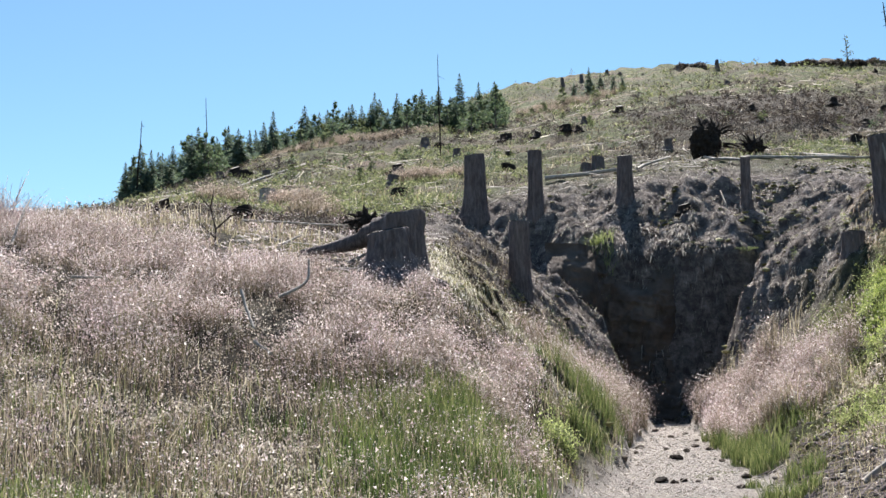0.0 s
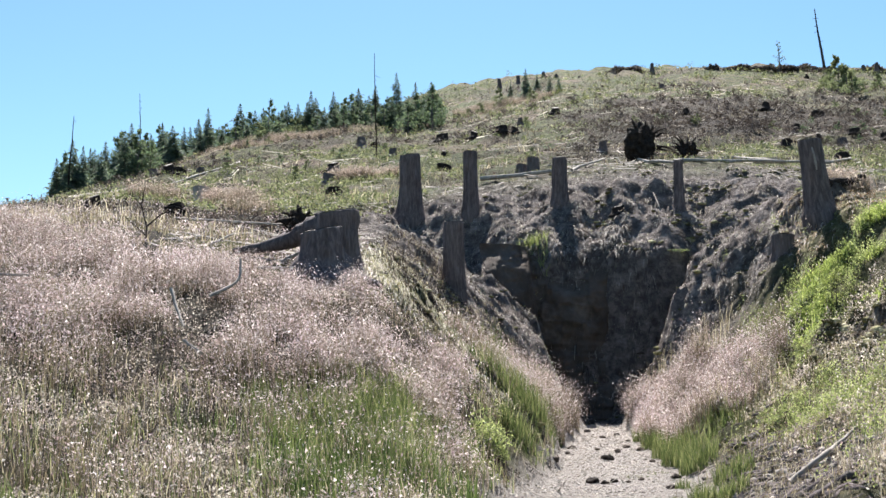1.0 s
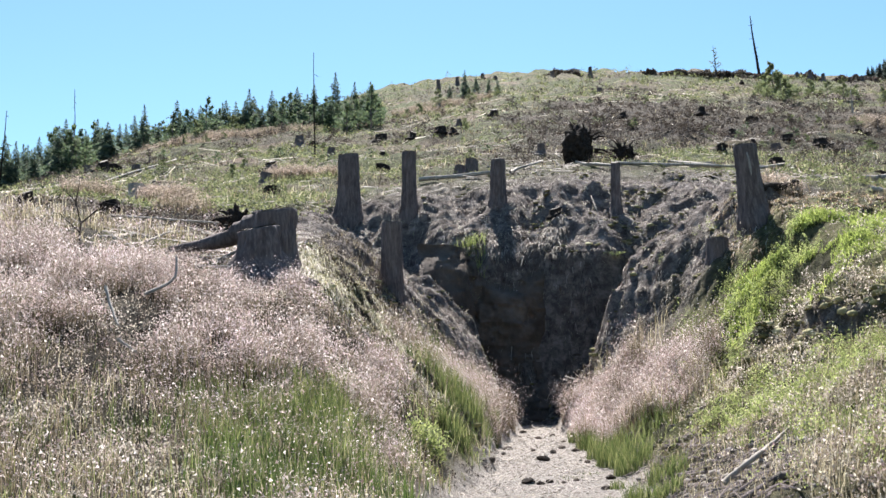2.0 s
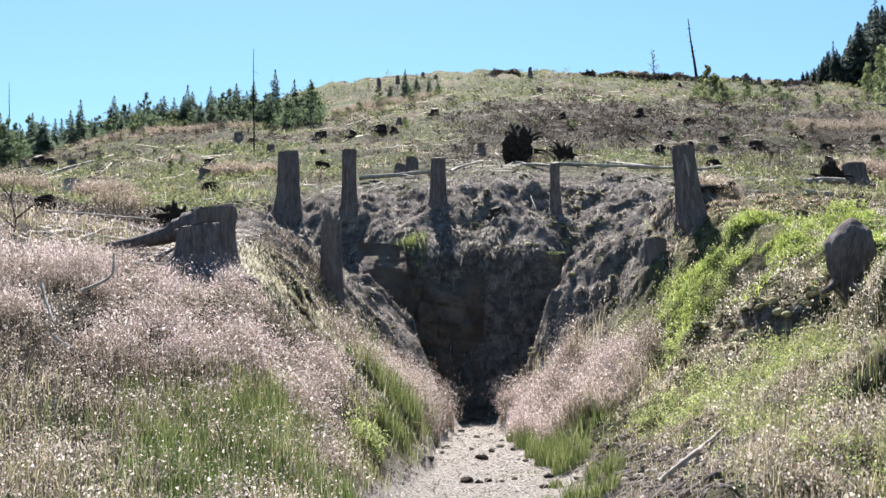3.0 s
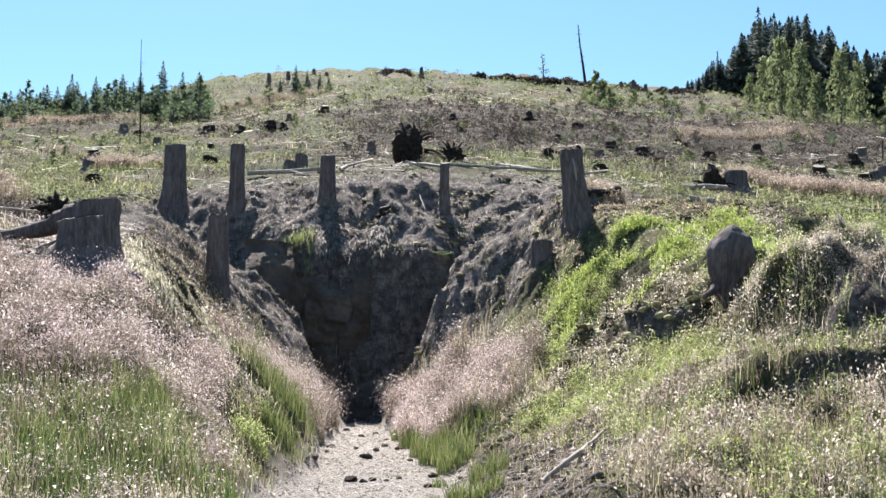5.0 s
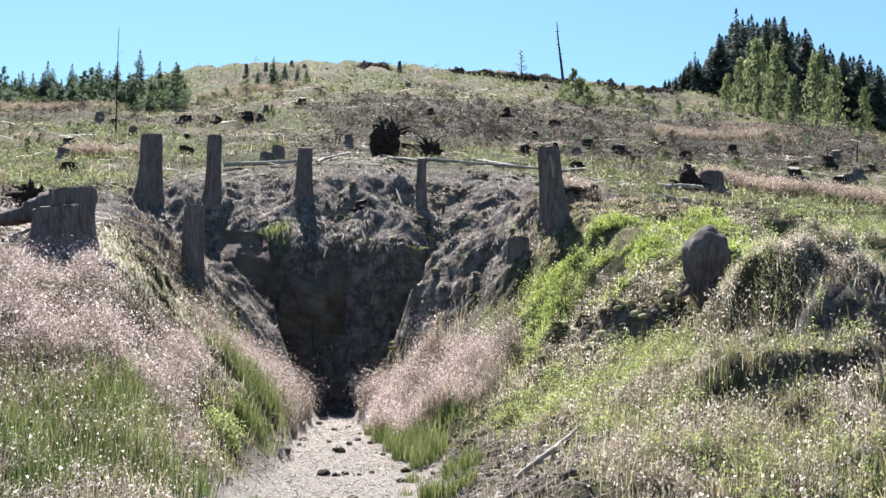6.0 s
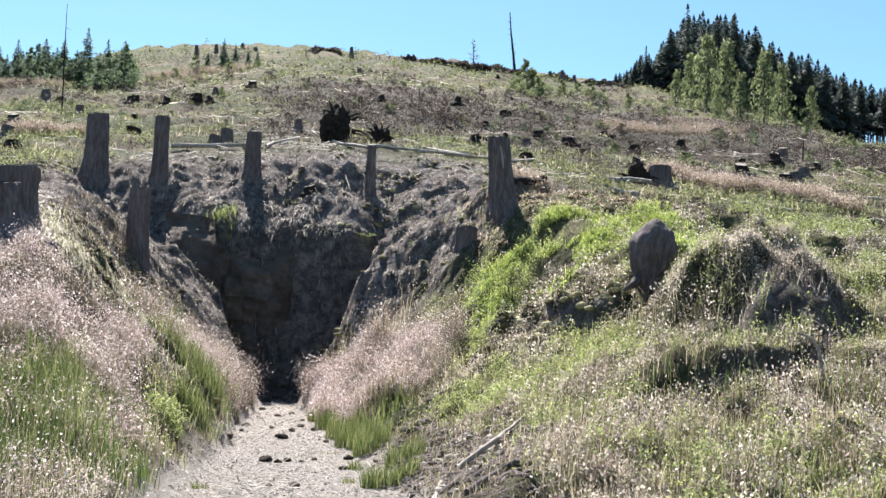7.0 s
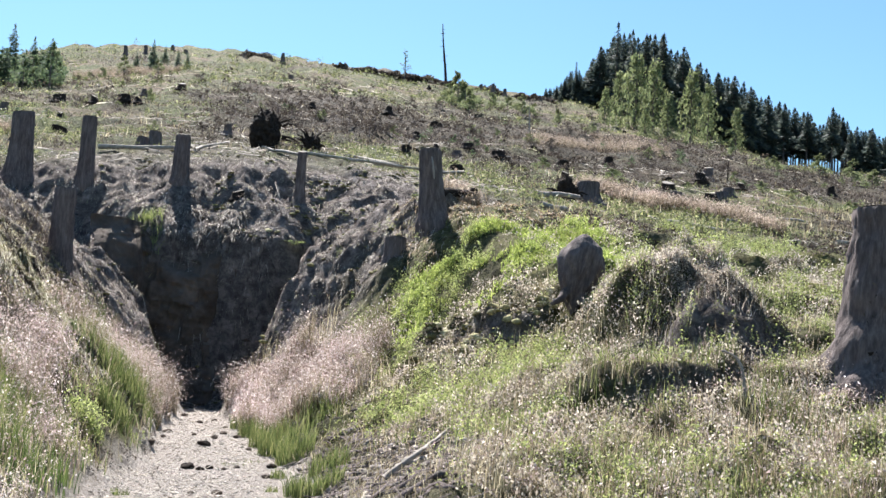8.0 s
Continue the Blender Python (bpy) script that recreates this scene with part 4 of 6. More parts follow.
LARCHES = [make_tree("larch_tree", "pale green larch in front of the dark wood", "larch tree", "larches before the wood", *larch_parts(6.0, 100 + k), LARCH) for k in range(2)]
BUSH = [make_tree("birch_bush", "bright green young birch bush on the slope", "bush", "young birches on the slope", *broad_parts(2.0, 110 + k, 14, 1300, 0.055, 0.5, 0.05), LARCH) for k in range(2)]
DARK_BUSH = [make_tree("young_tree", "bushy dark green young tree on the wood edge", "tree", "young trees on the hill", *broad_parts(2.4, 115 + k, 14, 900, 0.045, 0.42, 0.04), DARK_LEAF) for k in range(2)]

HEATH_BUSH = [make_tree("heather_bush", "wiry brown heather bush on the felled slope", "bush", "heather bushes on the slope", *broad_parts(1.6, 117 + k, 12, 480, 0.05, 0.6, 0.02), BROWN_HEATH) for k in range(2)]


def plant_tree(src, x, y, size, tall=1.0):
    copy_thing(src, pose(x, y, ground_z(x, y) - 0.05, 0, 0, rng.uniform(0, 360)) @ Matrix.Diagonal((size, size, size * tall, 1)))


for k in range(115):
    s = -0.445 + 0.32 * (k + rng.uniform(0, 0.9)) / 115
    y = 100 + rng.uniform(-6, 8) - 22 * max(0, -s - 0.3) / 0.2
    plant_tree(YOUNG[int(rng.integers(0, 3))], s * y, y, rng.uniform(0.65, 1.2), rng.uniform(0.85, 1.2))
for s, size in ((-0.142, 1.35), (-0.165, 1.05), (-0.238, 1.15), (-0.265, 1.1), (-0.315, 1.1), (-0.30, 1.0), (-0.20, 1.1), (-0.187, 1.05)):
    y = 100.0
    plant_tree(YOUNG[int(size * 100) % 3], s * y, y, size * 0.84, 1.1)
for k in range(64):
    s = -0.44 + 0.32 * rng.uniform(0, 1)
    y = 98 + rng.uniform(-6, 6) - 20 * max(0, -s - 0.3) / 0.2
    plant_tree(DARK_BUSH[k % 2], s * y, y, rng.uniform(0.7, 1.35), rng.uniform(0.8, 1.3))
for k in range(110):
    s, y = rng.uniform(-0.45, 0.55), rng.uniform(46, 128)
    plant_tree(BUSH[k % 2], s * y, y, rng.uniform(0.2, 0.5), rng.uniform(0.6, 1.0))
for k in range(90):
    s, y = rng.uniform(-0.42, 0.5), rng.uniform(50, 126)
    plant_tree(DARK_BUSH[k % 2], s * y, y, rng.uniform(0.15, 0.45), rng.uniform(0.5, 0.9))
for k in range(560):
    s, y = rng.uniform(-0.40, 0.52), rng.uniform(46, 112)
    if float(brown_band(np.array([s * y]), np.array([y]))[0]) > rng.uniform(0.1, 0.9):
        plant_tree(HEATH_BUSH[k % 2], s * y, y, rng.uniform(0.4, 0.95), rng.uniform(0.35, 0.7))
for s, y, size in ((-0.054, 116, 0.7), (-0.045, 118, 0.45), (-0.035, 114, 0.55), (-0.028, 113, 0.5), (-0.066, 117, 0.4)):
    plant_tree(YOUNG[1], s * y, y, size, 1.2)
WOOD_S = np.array([0.252, 0.268, 0.284, 0.291, 0.304, 0.318, 0.331, 0.358, 0.376, 0.391, 0.407, 0.422, 0.437, 0.468, 0.489, 0.505, 0.512, 0.526, 0.561, 0.70])
WOOD_TOP = np.array([0.247, 0.260, 0.280, 0.274, 0.298, 0.316, 0.311, 0.3155, 0.306, 0.294, 0.287, 0.286, 0.278, 0.267, 0.262, 0.256, 0.268, 0.257, 0.252, 0.235])


def wood_tree(kinds, s, y, share):
    """A tree reaching the given share of the way up to the wood's uneven outline."""
    g = ground_z(s * y, y)
    h = max((float(np.interp(s, WOOD_S, WOOD_TOP)) * y - g) * share, 1.5)
    src = kinds[int(rng.integers(0, len(kinds)))]
    full = h / 8.5
    wide = 0.55 * full + 0.45 * min(full, 0.95)
    copy_thing(src, pose(s * y, y, g - 0.05, 0, 0, rng.uniform(0, 360)) @ Matrix.Diagonal((wide, wide, full, 1)))


for k in range(170):
    u = (k + rng.uniform(0, 0.9)) / 170
    s = 0.258 + 0.42 * u
    y = 136 + rng.uniform(0, 16) + 4 * u
    wood_tree(BARE if 0.46 < s < 0.53 else TALL, s, y, rng.uniform(0.80, 1.0))
for s, y in ((0.268, 138), (0.284, 137), (0.298, 136), (0.304, 135), (0.318, 134), (0.331, 135), (0.343, 134), (0.358, 134), (0.376, 135), (0.391, 136), (0.407, 136), (0.422, 136), (0.437, 136), (0.453, 138), (0.468, 138), (0.489, 138), (0.512, 138), (0.549, 138)):
    wood_tree(THIN if s in (0.318, 0.331, 0.284) else (BARE if 0.46 < s < 0.53 else TALL), s, y, 1.0)
for s, y, size in ((0.335, 112, 1.05), (0.352, 114, 0.95), (0.322, 116, 0.75), (0.385, 112, 0.95), (0.40, 116, 0.8), (0.365, 110, 0.6), (0.425, 112, 0.55), (0.31, 110, 0.5), (0.345, 104, 0.45)):
    plant_tree(LARCHES[int(y) % 2], s * y, y, size * 1.25)
for s, y, size in ((0.186, 108, 1.5), (0.192, 106, 1.3), (0.181, 110, 1.2), (0.215, 106, 0.9), (0.228, 108, 0.8), (0.24, 106, 0.9), (0.196, 102, 1.0), (0.205, 104, 0.7), (0.175, 112, 0.8), (-0.05, 112, 0.7), (-0.075, 112, 0.8), (-0.09, 110, 0.7), (0.25, 108, 0.6), (0.27, 106, 0.7), (0.42, 84, 0.6), (0.46, 90, 0.8), (0.50, 92, 0.9), (0.53, 80, 0.8), (0.55, 84, 0.9), (0.3, 96, 0.5), (-0.24, 92, 0.9), (-0.27, 90, 0.8), (-0.1, 108, 0.5)):
    plant_tree(BUSH[int(y) % 2], s * y, y, size)
birch = make_tree("birch_tree", "slender sparse birch on the skyline", "birch tree", "", *broad_parts(3.6, 120, 12, 240, 0.03, 0.22, 0.2), LARCH)
birch.location = (0.142 * 132, 132, ground_z(0.142 * 132, 132) - 0.05)
for src in (*YOUNG, *TALL, *BARE, *THIN, *LARCHES, *BUSH, *DARK_BUSH, *HEATH_BUSH):
    for o in (*src.children_recursive, src):
        bpy.data.objects.remove(o)


def mound_bush(name, x, y, w, h, n, leaf, label):
    """A low, uneven bush of many small leaves on twigs."""
    m = n
    u = rng.uniform(-1, 1, m)
    hh = h * (1 - u * u) ** 0.6 * (0.75 + 0.35 * vnoise(u * 5, u * 0, int(abs(x) * 10)))
    cx, cy = x + u * w / 2, y + rng.uniform(-0.5, 0.5, m) * w * 0.25
    cz = land(cx, cy)[0] + hh * rng.uniform(0.0, 1.0, m) ** 0.6
    c = np.stack([cx, cy, cz], 1)
    V = (c[:, None, :] + rng.normal(0, 1, (m, 3, 3)) * 0.09).reshape(-1, 3)
    o = np.array([x, y, ground_z(x, y)])
    ob = part_np(name, V - o, np.arange(len(V)).reshape(-1, 3), leaf)
    ob.location = o
    return tagged(ob, label, "bush", "dark bushes on the skyline")


for s, w, h in ((0.023, 4.2, 0.75), (0.091, 1.4, 0.5), (0.115, 4.2, 0.40), (0.14, 4.8, 0.45), (0.163, 4.8, 0.5), (0.186, 4.8, 0.5), (0.207, 4.6, 0.42), (0.25, 5.0, 0.32)):
    mound_bush("heather_bush", s * 132.5, 132.5, w, h * 1.7, int(420 * w), BROWN_HEATH, "low dark bush along the skyline")


# pale bare bush at the end of the bank
bare = tagged(new("bare_bush"), "pale leafless bush of thin twigs on the grass bank", "bush")
pieces = []
for k in range(60):
    a, e = rng.uniform(0, 6.283), rng.uniform(0.5, 1.3)
    d = Vector((math.cos(a) * math.cos(e), math.sin(a) * math.cos(e), math.sin(e)))
    L = rng.uniform(0.6, 1.3)
    p1 = d * L * 0.55 + Vector((rng.uniform(-0.1, 0.1), rng.uniform(-0.1, 0.1), 0))
    pieces.append(tube([(0, 0, -0.05), tuple(p1), tuple(d * L + Vector((0, 0, 0.1)))], [0.009, 0.006, 0.003], 4, False, 0, k))
    for j in range(3):
        q = p1 + Vector((rng.uniform(-0.3, 0.3), rng.uniform(-0.3, 0.3), rng.uniform(0.1, 0.4)))
        pieces.append(tube([tuple(p1), tuple(q)], [0.005, 0.002], 4, False, 0, j))
part_np("crown", *join(pieces), PANICLE, bare)
bare.location = (-12.3, 22.3, ground_z(-12.3, 22.3))

# ---- ground cover ----
def stuff(name, V, F, mats, label, category, index=None):
    ob = part_np(name, V, F, mats, material_index=index)
    return tagged(ob, label, category, kind="stuff")


def blades(x, y, h, w, lean=0.25, sink=0.03):
    """Bent grass blades: five vertices and three triangles each. Returns vertices, triangles, and base, tip of each."""
    n = len(x)
    z = land(x, y)[0] - sink
    base = np.stack([x, y, z], 1)
    a = rng.uniform(0, 2 * np.pi, n)
    side = np.stack([np.cos(a), np.sin(a), np.zeros(n)], 1) * (w / 2)[:, None]
    b = rng.uniform(0, 2 * np.pi, n)
    ln = h * rng.uniform(0, lean, n)
    out = np.stack([np.cos(b) * ln, np.sin(b) * ln, np.zeros(n)], 1)
    mid = base + out * 0.3 + np.stack([np.zeros(n), np.zeros(n), h * 0.55], 1)
    tip = base + out + np.stack([np.zeros(n), np.zeros(n), h * (1 - 0.3 * (ln / h) ** 2)], 1)
    V = np.stack([base - side, base + side, mid - side * 0.7, mid + side * 0.7, tip], 1).reshape(-1, 3)
    k = np.arange(n)[:, None] * 5
    F = np.concatenate([k + [0, 1, 3], k + [0, 3, 2], k + [2, 3, 4]], 0)
    return V, F, base, mid, tip


def flecks(c, size, stretch=1.0):
    """Small loose triangles round the centres c."""
    n = len(c)
    o = rng.normal(0, 1, (n, 3, 3)) * (size / 1.8)[:, None, None]
    o[:, :, 2] *= stretch
    return (c[:, None, :] + o).reshape(-1, 3), np.arange(3 * n).reshape(-1, 3)


def hair_grass(name, x, y, h, heads, size, label, widen=0.007, stem_mat=STEM, head_mat=PANICLE):
    """Fine grass with open, pinkish flower heads."""
    V, F, base, mid, tip = blades(x, y, h, np.full(len(x), widen), 0.35)
    n = len(x)
    t = rng.uniform(0.45, 1.05, (n, heads, 1))
    c = base[:, None, :] + (tip - base)[:, None, :] * t + rng.normal(0, 1, (n, heads, 3)) * (h * 0.19)[:, None, None] * np.array([1, 1, 0.6])
    c = c.reshape(-1, 3)
    PV, PF = flecks(c, size * (0.5 + 1.05 * rng.uniform(0, 1, len(c)) ** 2.5))
    idx = np.concatenate([np.zeros(len(F)), np.ones(len(PF))])
    V2, F2 = join([(V, F), (PV, PF)])
    return stuff(name, V2, F2, [stem_mat, head_mat], label, "grass", idx)


def leafy(name, x, y, h, rad, leaves, size, mat, label, category, up=0.5):
    """Low shrubs: small pointed leaves on a dome of twigs."""
    n = len(x)
    z = land(x, y)[0]
    a = rng.uniform(0, 2 * np.pi, (n, leaves))
    q = np.sqrt(rng.uniform(0, 1, (n, leaves))) * rad[:, None]
    cz = h[:, None] * rng.uniform(0.15, 1.0, (n, leaves)) * (1 - 0.45 * (q / rad[:, None]) ** 2)
    cx, cy = x[:, None] + q * np.cos(a), y[:, None] + q * np.sin(a)
    slope = land(cx.ravel(), cy.ravel())[0].reshape(n, leaves) - z[:, None]
    c = np.stack([cx, cy, z[:, None] + slope + cz], -1).reshape(-1, 3)
    m = len(c)
    d = rng.normal(0, 1, (m, 3)) + np.array([0, 0, up])
    d /= np.linalg.norm(d, axis=1, keepdims=True)
    s = np.cross(d, rng.normal(0, 1, (m, 3)))
    s /= np.linalg.norm(s, axis=1, keepdims=True) + 1e-6
    L = size * rng.uniform(0.6, 1.4, (m, 1)) * np.clip(c[:, 1:2] / 48, 1, 2.4)
    V = np.stack([c, c + d * L * 0.5 + s * L * 0.28, c + d * L, c + d * L * 0.5 - s * L * 0.28], 1).reshape(-1, 3)
    k = np.arange(m)[:, None] * 4
    F = np.concatenate([k + [0, 1, 2], k + [0, 2, 3]], 0)
    return stuff(name, V, F, mat, label, category)


def far_shrubs(name, x, y, h, rad, flecks_n, size, mat, label, category):
    """Low shrubs seen from afar: loose leaf flecks on a dome."""
    n = len(x)
    a, q = rng.uniform(0, 6.283, (n, flecks_n)), np.sqrt(rng.uniform(0, 1, (n, flecks_n)))
    cz = h[:, None] * rng.uniform(0.1, 1, (n, flecks_n)) * (1 - 0.6 * q * q)
    c = np.stack([x[:, None] + q * rad[:, None] * np.cos(a), y[:, None] + q * rad[:, None] * np.sin(a), land(x, y)[0][:, None] + cz], -1).reshape(-1, 3)
    V, F = flecks(c, size * rng.uniform(0.6, 1.4, len(c)) * np.clip(c[:, 1] / 48, 1, 2.2))
    return stuff(name, V, F, mat, label, category)


def patch(x0, x1, y0, y1, n, keep):
    """n scattered places, thinned by keep(x, y), a density from 0 to 1."""
    x, y = sample(x0, x1, y0, y1, n)
    ok = rng.uniform(0, 1, n) < keep(x, y)
    return x[ok], y[ok]


def tussock(x, y):
    return fbm(x / 0.55, y / 0.55, 2, 57)


def green_hollow(x, y):
    """The dark green grass low on the left bank."""
    return np.clip(1.5 * np.exp(-((x + 2.5) / 0.85) ** 2 - ((y - 13.9) / 1.0) ** 2) + 0.6 * fbm(x / 0.7, y / 0.7, 2, 108) - 0.1, 0, 1) * smooth(16.0, 14.6, y)


def left_bank(x, y):
    d, g = off_path(x, y)
    top = 20.7 + 0.35 * np.maximum(0, -x - 5.0) + 0.8 * fbm(x / 1.5, y / 1.5, 2, 51)
    return (d < 0) * smooth(0.1, 0.7, g + 0.35 * fbm(x, y, 2, 52) - 0.75 * smooth(16.5, 18.5, y)) * smooth(0.5, -0.5, y - top)


# pink hair grass on the long bank
x, y = patch(-15, -0.8, 9.5, 27, 96000, lambda x, y: left_bank(x, y) * (1 - 0.6 * green_hollow(x, y)) * smooth(-0.40, 0.30, tussock(x, y)) * (0.30 + 0.70 * smooth(13.5, 17.5, y + 1.2 * fbm(x / 2, y / 2, 2, 53))))
hair_grass("hair_grass", x, y, rng.uniform(0.22, 0.52, len(x)) * (1 + 0.85 * tussock(x, y)), 13, 0.0155, "pink flowering hair grass covering the bank")
x, y = patch(-14, -1.0, 9.5, 20, 14000, lambda x, y: left_bank(x, y) * smooth(0.15, -0.3, tussock(x, y)) * (0.5 + 0.5 * smooth(19, 14, y)))
leafy("heather", x, y, rng.uniform(0.08, 0.26, len(x)), rng.uniform(0.06, 0.13, len(x)), 12, 0.032, HEATH, "low dry heather between the grass tussocks", "shrub", up=0.8)
x, y = patch(-17, -4.6, 19.3, 32, 15000, lambda x, y: smooth(-0.25, 0.3, fbm(x / 1.4, y / 1.4, 2, 58)) * (1 - smooth(0.2, 0.5, land(x, y)[1])) * (0.35 + 0.65 * smooth(30, 22, y)))
hair_grass("hair_grass", x, y, rng.uniform(0.10, 0.34, len(x)), 6, 0.022, "sparse pinkish grass among felling brash")
x, y = patch(-5.6, -3.2, 19.2, 21.0, 900, lambda x, y: np.ones(len(x)))
hair_grass("hair_grass", x, y, rng.uniform(0.15, 0.36, len(x)), 8, 0.018, "pink grass round the foot of the old stumps")
x, y = patch(-14, -1.6, 15.5, 23, 34000, lambda x, y: left_bank(x, y) * smooth(-0.30, 0.25, tussock(x, y)) * smooth(15.5, 17.5, y + fbm(x / 2, y / 2, 2, 53)))
hair_grass("hair_grass", x, y, rng.uniform(0.20, 0.45, len(x)) * (1 + 0.85 * tussock(x, y)), 13, 0.017, "dense pink flowering hair grass on the upper bank")
x, y = patch(-5.0, -0.9, 12.0, 16.0, 7500, lambda x, y: green_hollow(x, y) * smooth(0.05, 0.4, off_path(x, y)[1]))
V, F, *_ = blades(x, y, rng.uniform(0.22, 0.55, len(x)), np.full(len(x), 0.012), 0.45)
stuff("green_grass", V, F, [LUSH, BLADE], "dense dark green grass low on the bank", "grass", np.tile(rng.uniform(0, 1, len(x)) < 0.35, 3))
# the crumbling foot of the bank beside the path
def bank_foot(x, y):
    d, g = off_path(x, y)
    return (d < 0) * smooth(0.05, 0.3, g) * smooth(1.8, 1.1, g) * smooth(16.0, 17.5, y) * smooth(25.0, 23.0, y)


x, y = patch(-3.6, -0.6, 16, 25, 5200, lambda x, y: bank_foot(x, y) * smooth(-0.1, 0.3, fbm(x / 0.6, y / 0.6, 2, 105)))
V, F, *_ = blades(x, y, rng.uniform(0.15, 0.50, len(x)), np.full(len(x), 0.012), 0.7)
stuff("green_grass", V, F, [BLADE, STRAW], "olive and straw grass at the crumbling foot of the bank", "grass", np.tile(rng.uniform(0, 1, len(x)) < 0.4, 3))
x, y = patch(-3.6, -0.6, 16, 25, 1700, lambda x, y: bank_foot(x, y) * smooth(0.1, -0.2, fbm(x / 0.6, y / 0.6, 2, 105)))
leafy("heather", x, y, rng.uniform(0.05, 0.22, len(x)), rng.uniform(0.06, 0.12, len(x)), 16, 0.030, [BROWN_HEATH], "dead brown heather at the crumbling foot of the bank", "shrub", up=0.6)
x, y = patch(-3.2, -0.8, 17, 21.5, 260, lambda x, y: bank_foot(x, y) * smooth(0.0, 0.3, fbm(x / 0.8, y / 0.8, 2, 106)))
leafy("bilberry", x, y, rng.uniform(0.12, 0.40, len(x)), rng.uniform(0.06, 0.14, len(x)), 24, 0.034, BILBERRY, "yellow-green bilberry sprigs at the foot of the bank", "shrub", up=1.2)
# straw and green stems lower down the bank
x, y = patch(-12, -1.0, 9, 19, 24000, lambda x, y: left_bank(x, y) * (1 - 0.6 * green_hollow(x, y)) * smooth(18.5, 14, y + 1.5 * fbm(x / 2, y / 2, 2, 54)))
V, F, *_ = blades(x, y, rng.uniform(0.12, 0.42, len(x)) * (1 + 0.6 * tussock(x, y)), np.full(len(x), 0.011), 0.7)
stuff("dry_grass", V, F, [STRAW, BLADE], "straw-coloured and olive grass stems on the lower bank", "grass", np.tile(rng.uniform(0, 1, len(x)) < 0.4, 3))
x, y = patch(-12, -1.0, 9.5, 18.5, 46000, lambda x, y: left_bank(x, y) * smooth(0.02, 0.35, fbm(x / 1.6, y / 1.6, 2, 55) + 0.2 * smooth(15, 11, y) + 0.30 * np.exp(-((x + 2.6) / 1.0) ** 2 - ((y - 14.5) / 1.5) ** 2) - 0.14))
V, F, *_ = blades(x, y, rng.uniform(0.2, 0.45, len(x)), np.full(len(x), 0.014), 0.4)
stuff("green_grass", V, F, BLADE, "green grass tufts on the lower bank", "grass")


def clumps(cx, cy, r, n):
    a, q = rng.uniform(0, 6.283, n), r * np.sqrt(rng.uniform(0, 1, n))
    return cx + q * np.cos(a), cy + q * np.sin(a)


# hair grass thickets at both sides of the cutting's mouth
pts = [clumps(cx, cy, r, n) for cx, cy, r, n in ((1.3, 28.0, 0.6, 2000), (1.9, 27.0, 0.8, 3000), (1.4, 26.0, 0.6, 2000), (1.8, 28.4, 0.5, 1200), (2.2, 25.5, 0.8, 2600), (2.5, 26.5, 0.7, 1800), (1.8, 24.6, 0.6, 1600), (2.9, 25.4, 0.7, 1700), (1.0, 29.0, 0.45, 1100), (2.6, 24.2, 0.6, 1200))]
x, y = np.concatenate([p[0] for p in pts]), np.concatenate([p[1] for p in pts])
hair_grass("hair_grass", x, y, rng.uniform(0.3, 0.85, len(x)) * (0.8 + 0.9 * tussock(x, y)), 10, 0.019, "pink hair grass thicket beside the mouth of the cutting")
pts = [clumps(cx, cy, r, n) for cx, cy, r, n in ((-1.05, 27.2, 0.5, 1300), (-1.3, 25.9, 0.6, 1500), (-1.7, 24.7, 0.7, 1400), (-0.85, 28.5, 0.4, 900), (-2.2, 23.6, 0.6, 900), (-1.6, 26.9, 0.4, 900), (-1.5, 27.8, 0.5, 900), (-2.0, 25.8, 0.5, 700))]
x, y = np.concatenate([p[0] for p in pts]), np.concatenate([p[1] for p in pts])
hair_grass("hair_grass", x, y, rng.uniform(0.35, 0.85, len(x)) * (0.8 + 0.8 * tussock(x, y)), 8, 0.016, "grey-pink hair grass on the steep side of the cutting")

# straw and green blades standing through the thickets
x, y = patch(0.9, 3.4, 23.2, 29.5, 3500, lambda x, y: smooth(0.25, 0.5, off_path(x, y)[1]) * smooth(3.0, 2.2, x - 0.15 * (29 - y)) * smooth(-0.2, 0.4, fbm(x / 0.6, y / 0.6, 2, 93)))
V, F, *_ = blades(x, y, rng.uniform(0.3, 0.9, len(x)), np.full(len(x), 0.013), 0.6)
stuff("dry_grass", V, F, STRAW, "straw stems standing in the hair grass thicket", "grass")
x, y = patch(0.8, 3.4, 22.0, 28.5, 3800, lambda x, y: smooth(0.15, 0.4, off_path(x, y)[1]) * smooth(1.8, 0.6, off_path(x, y)[1]) * smooth(0.0, 0.4, fbm(x / 0.7, y / 0.7, 2, 94) + 0.2))
V, F, *_ = blades(x, y, rng.uniform(0.2, 0.6, len(x)), np.full(len(x), 0.013), 0.6)
stuff("green_grass", V, F, BLADE, "green grass at the foot of the thicket", "grass")
x, y = patch(-3.2, -0.6, 22.5, 28.5, 7000, lambda x, y: smooth(0.2, 0.5, off_path(x, y)[1]) * smooth(2.2, 1.2, off_path(x, y)[1]) * smooth(-0.1, 0.4, fbm(x / 0.7, y / 0.7, 2, 95)))
V, F, *_ = blades(x, y, rng.uniform(0.2, 0.55, len(x)), np.full(len(x), 0.013), 0.7)
stuff("green_grass", V, F, BLADE, "green grass on the steep side of the cutting", "grass")

# rush and grass tufts along the path, each a thing
TUFTS = "grass tufts along the gravel path"


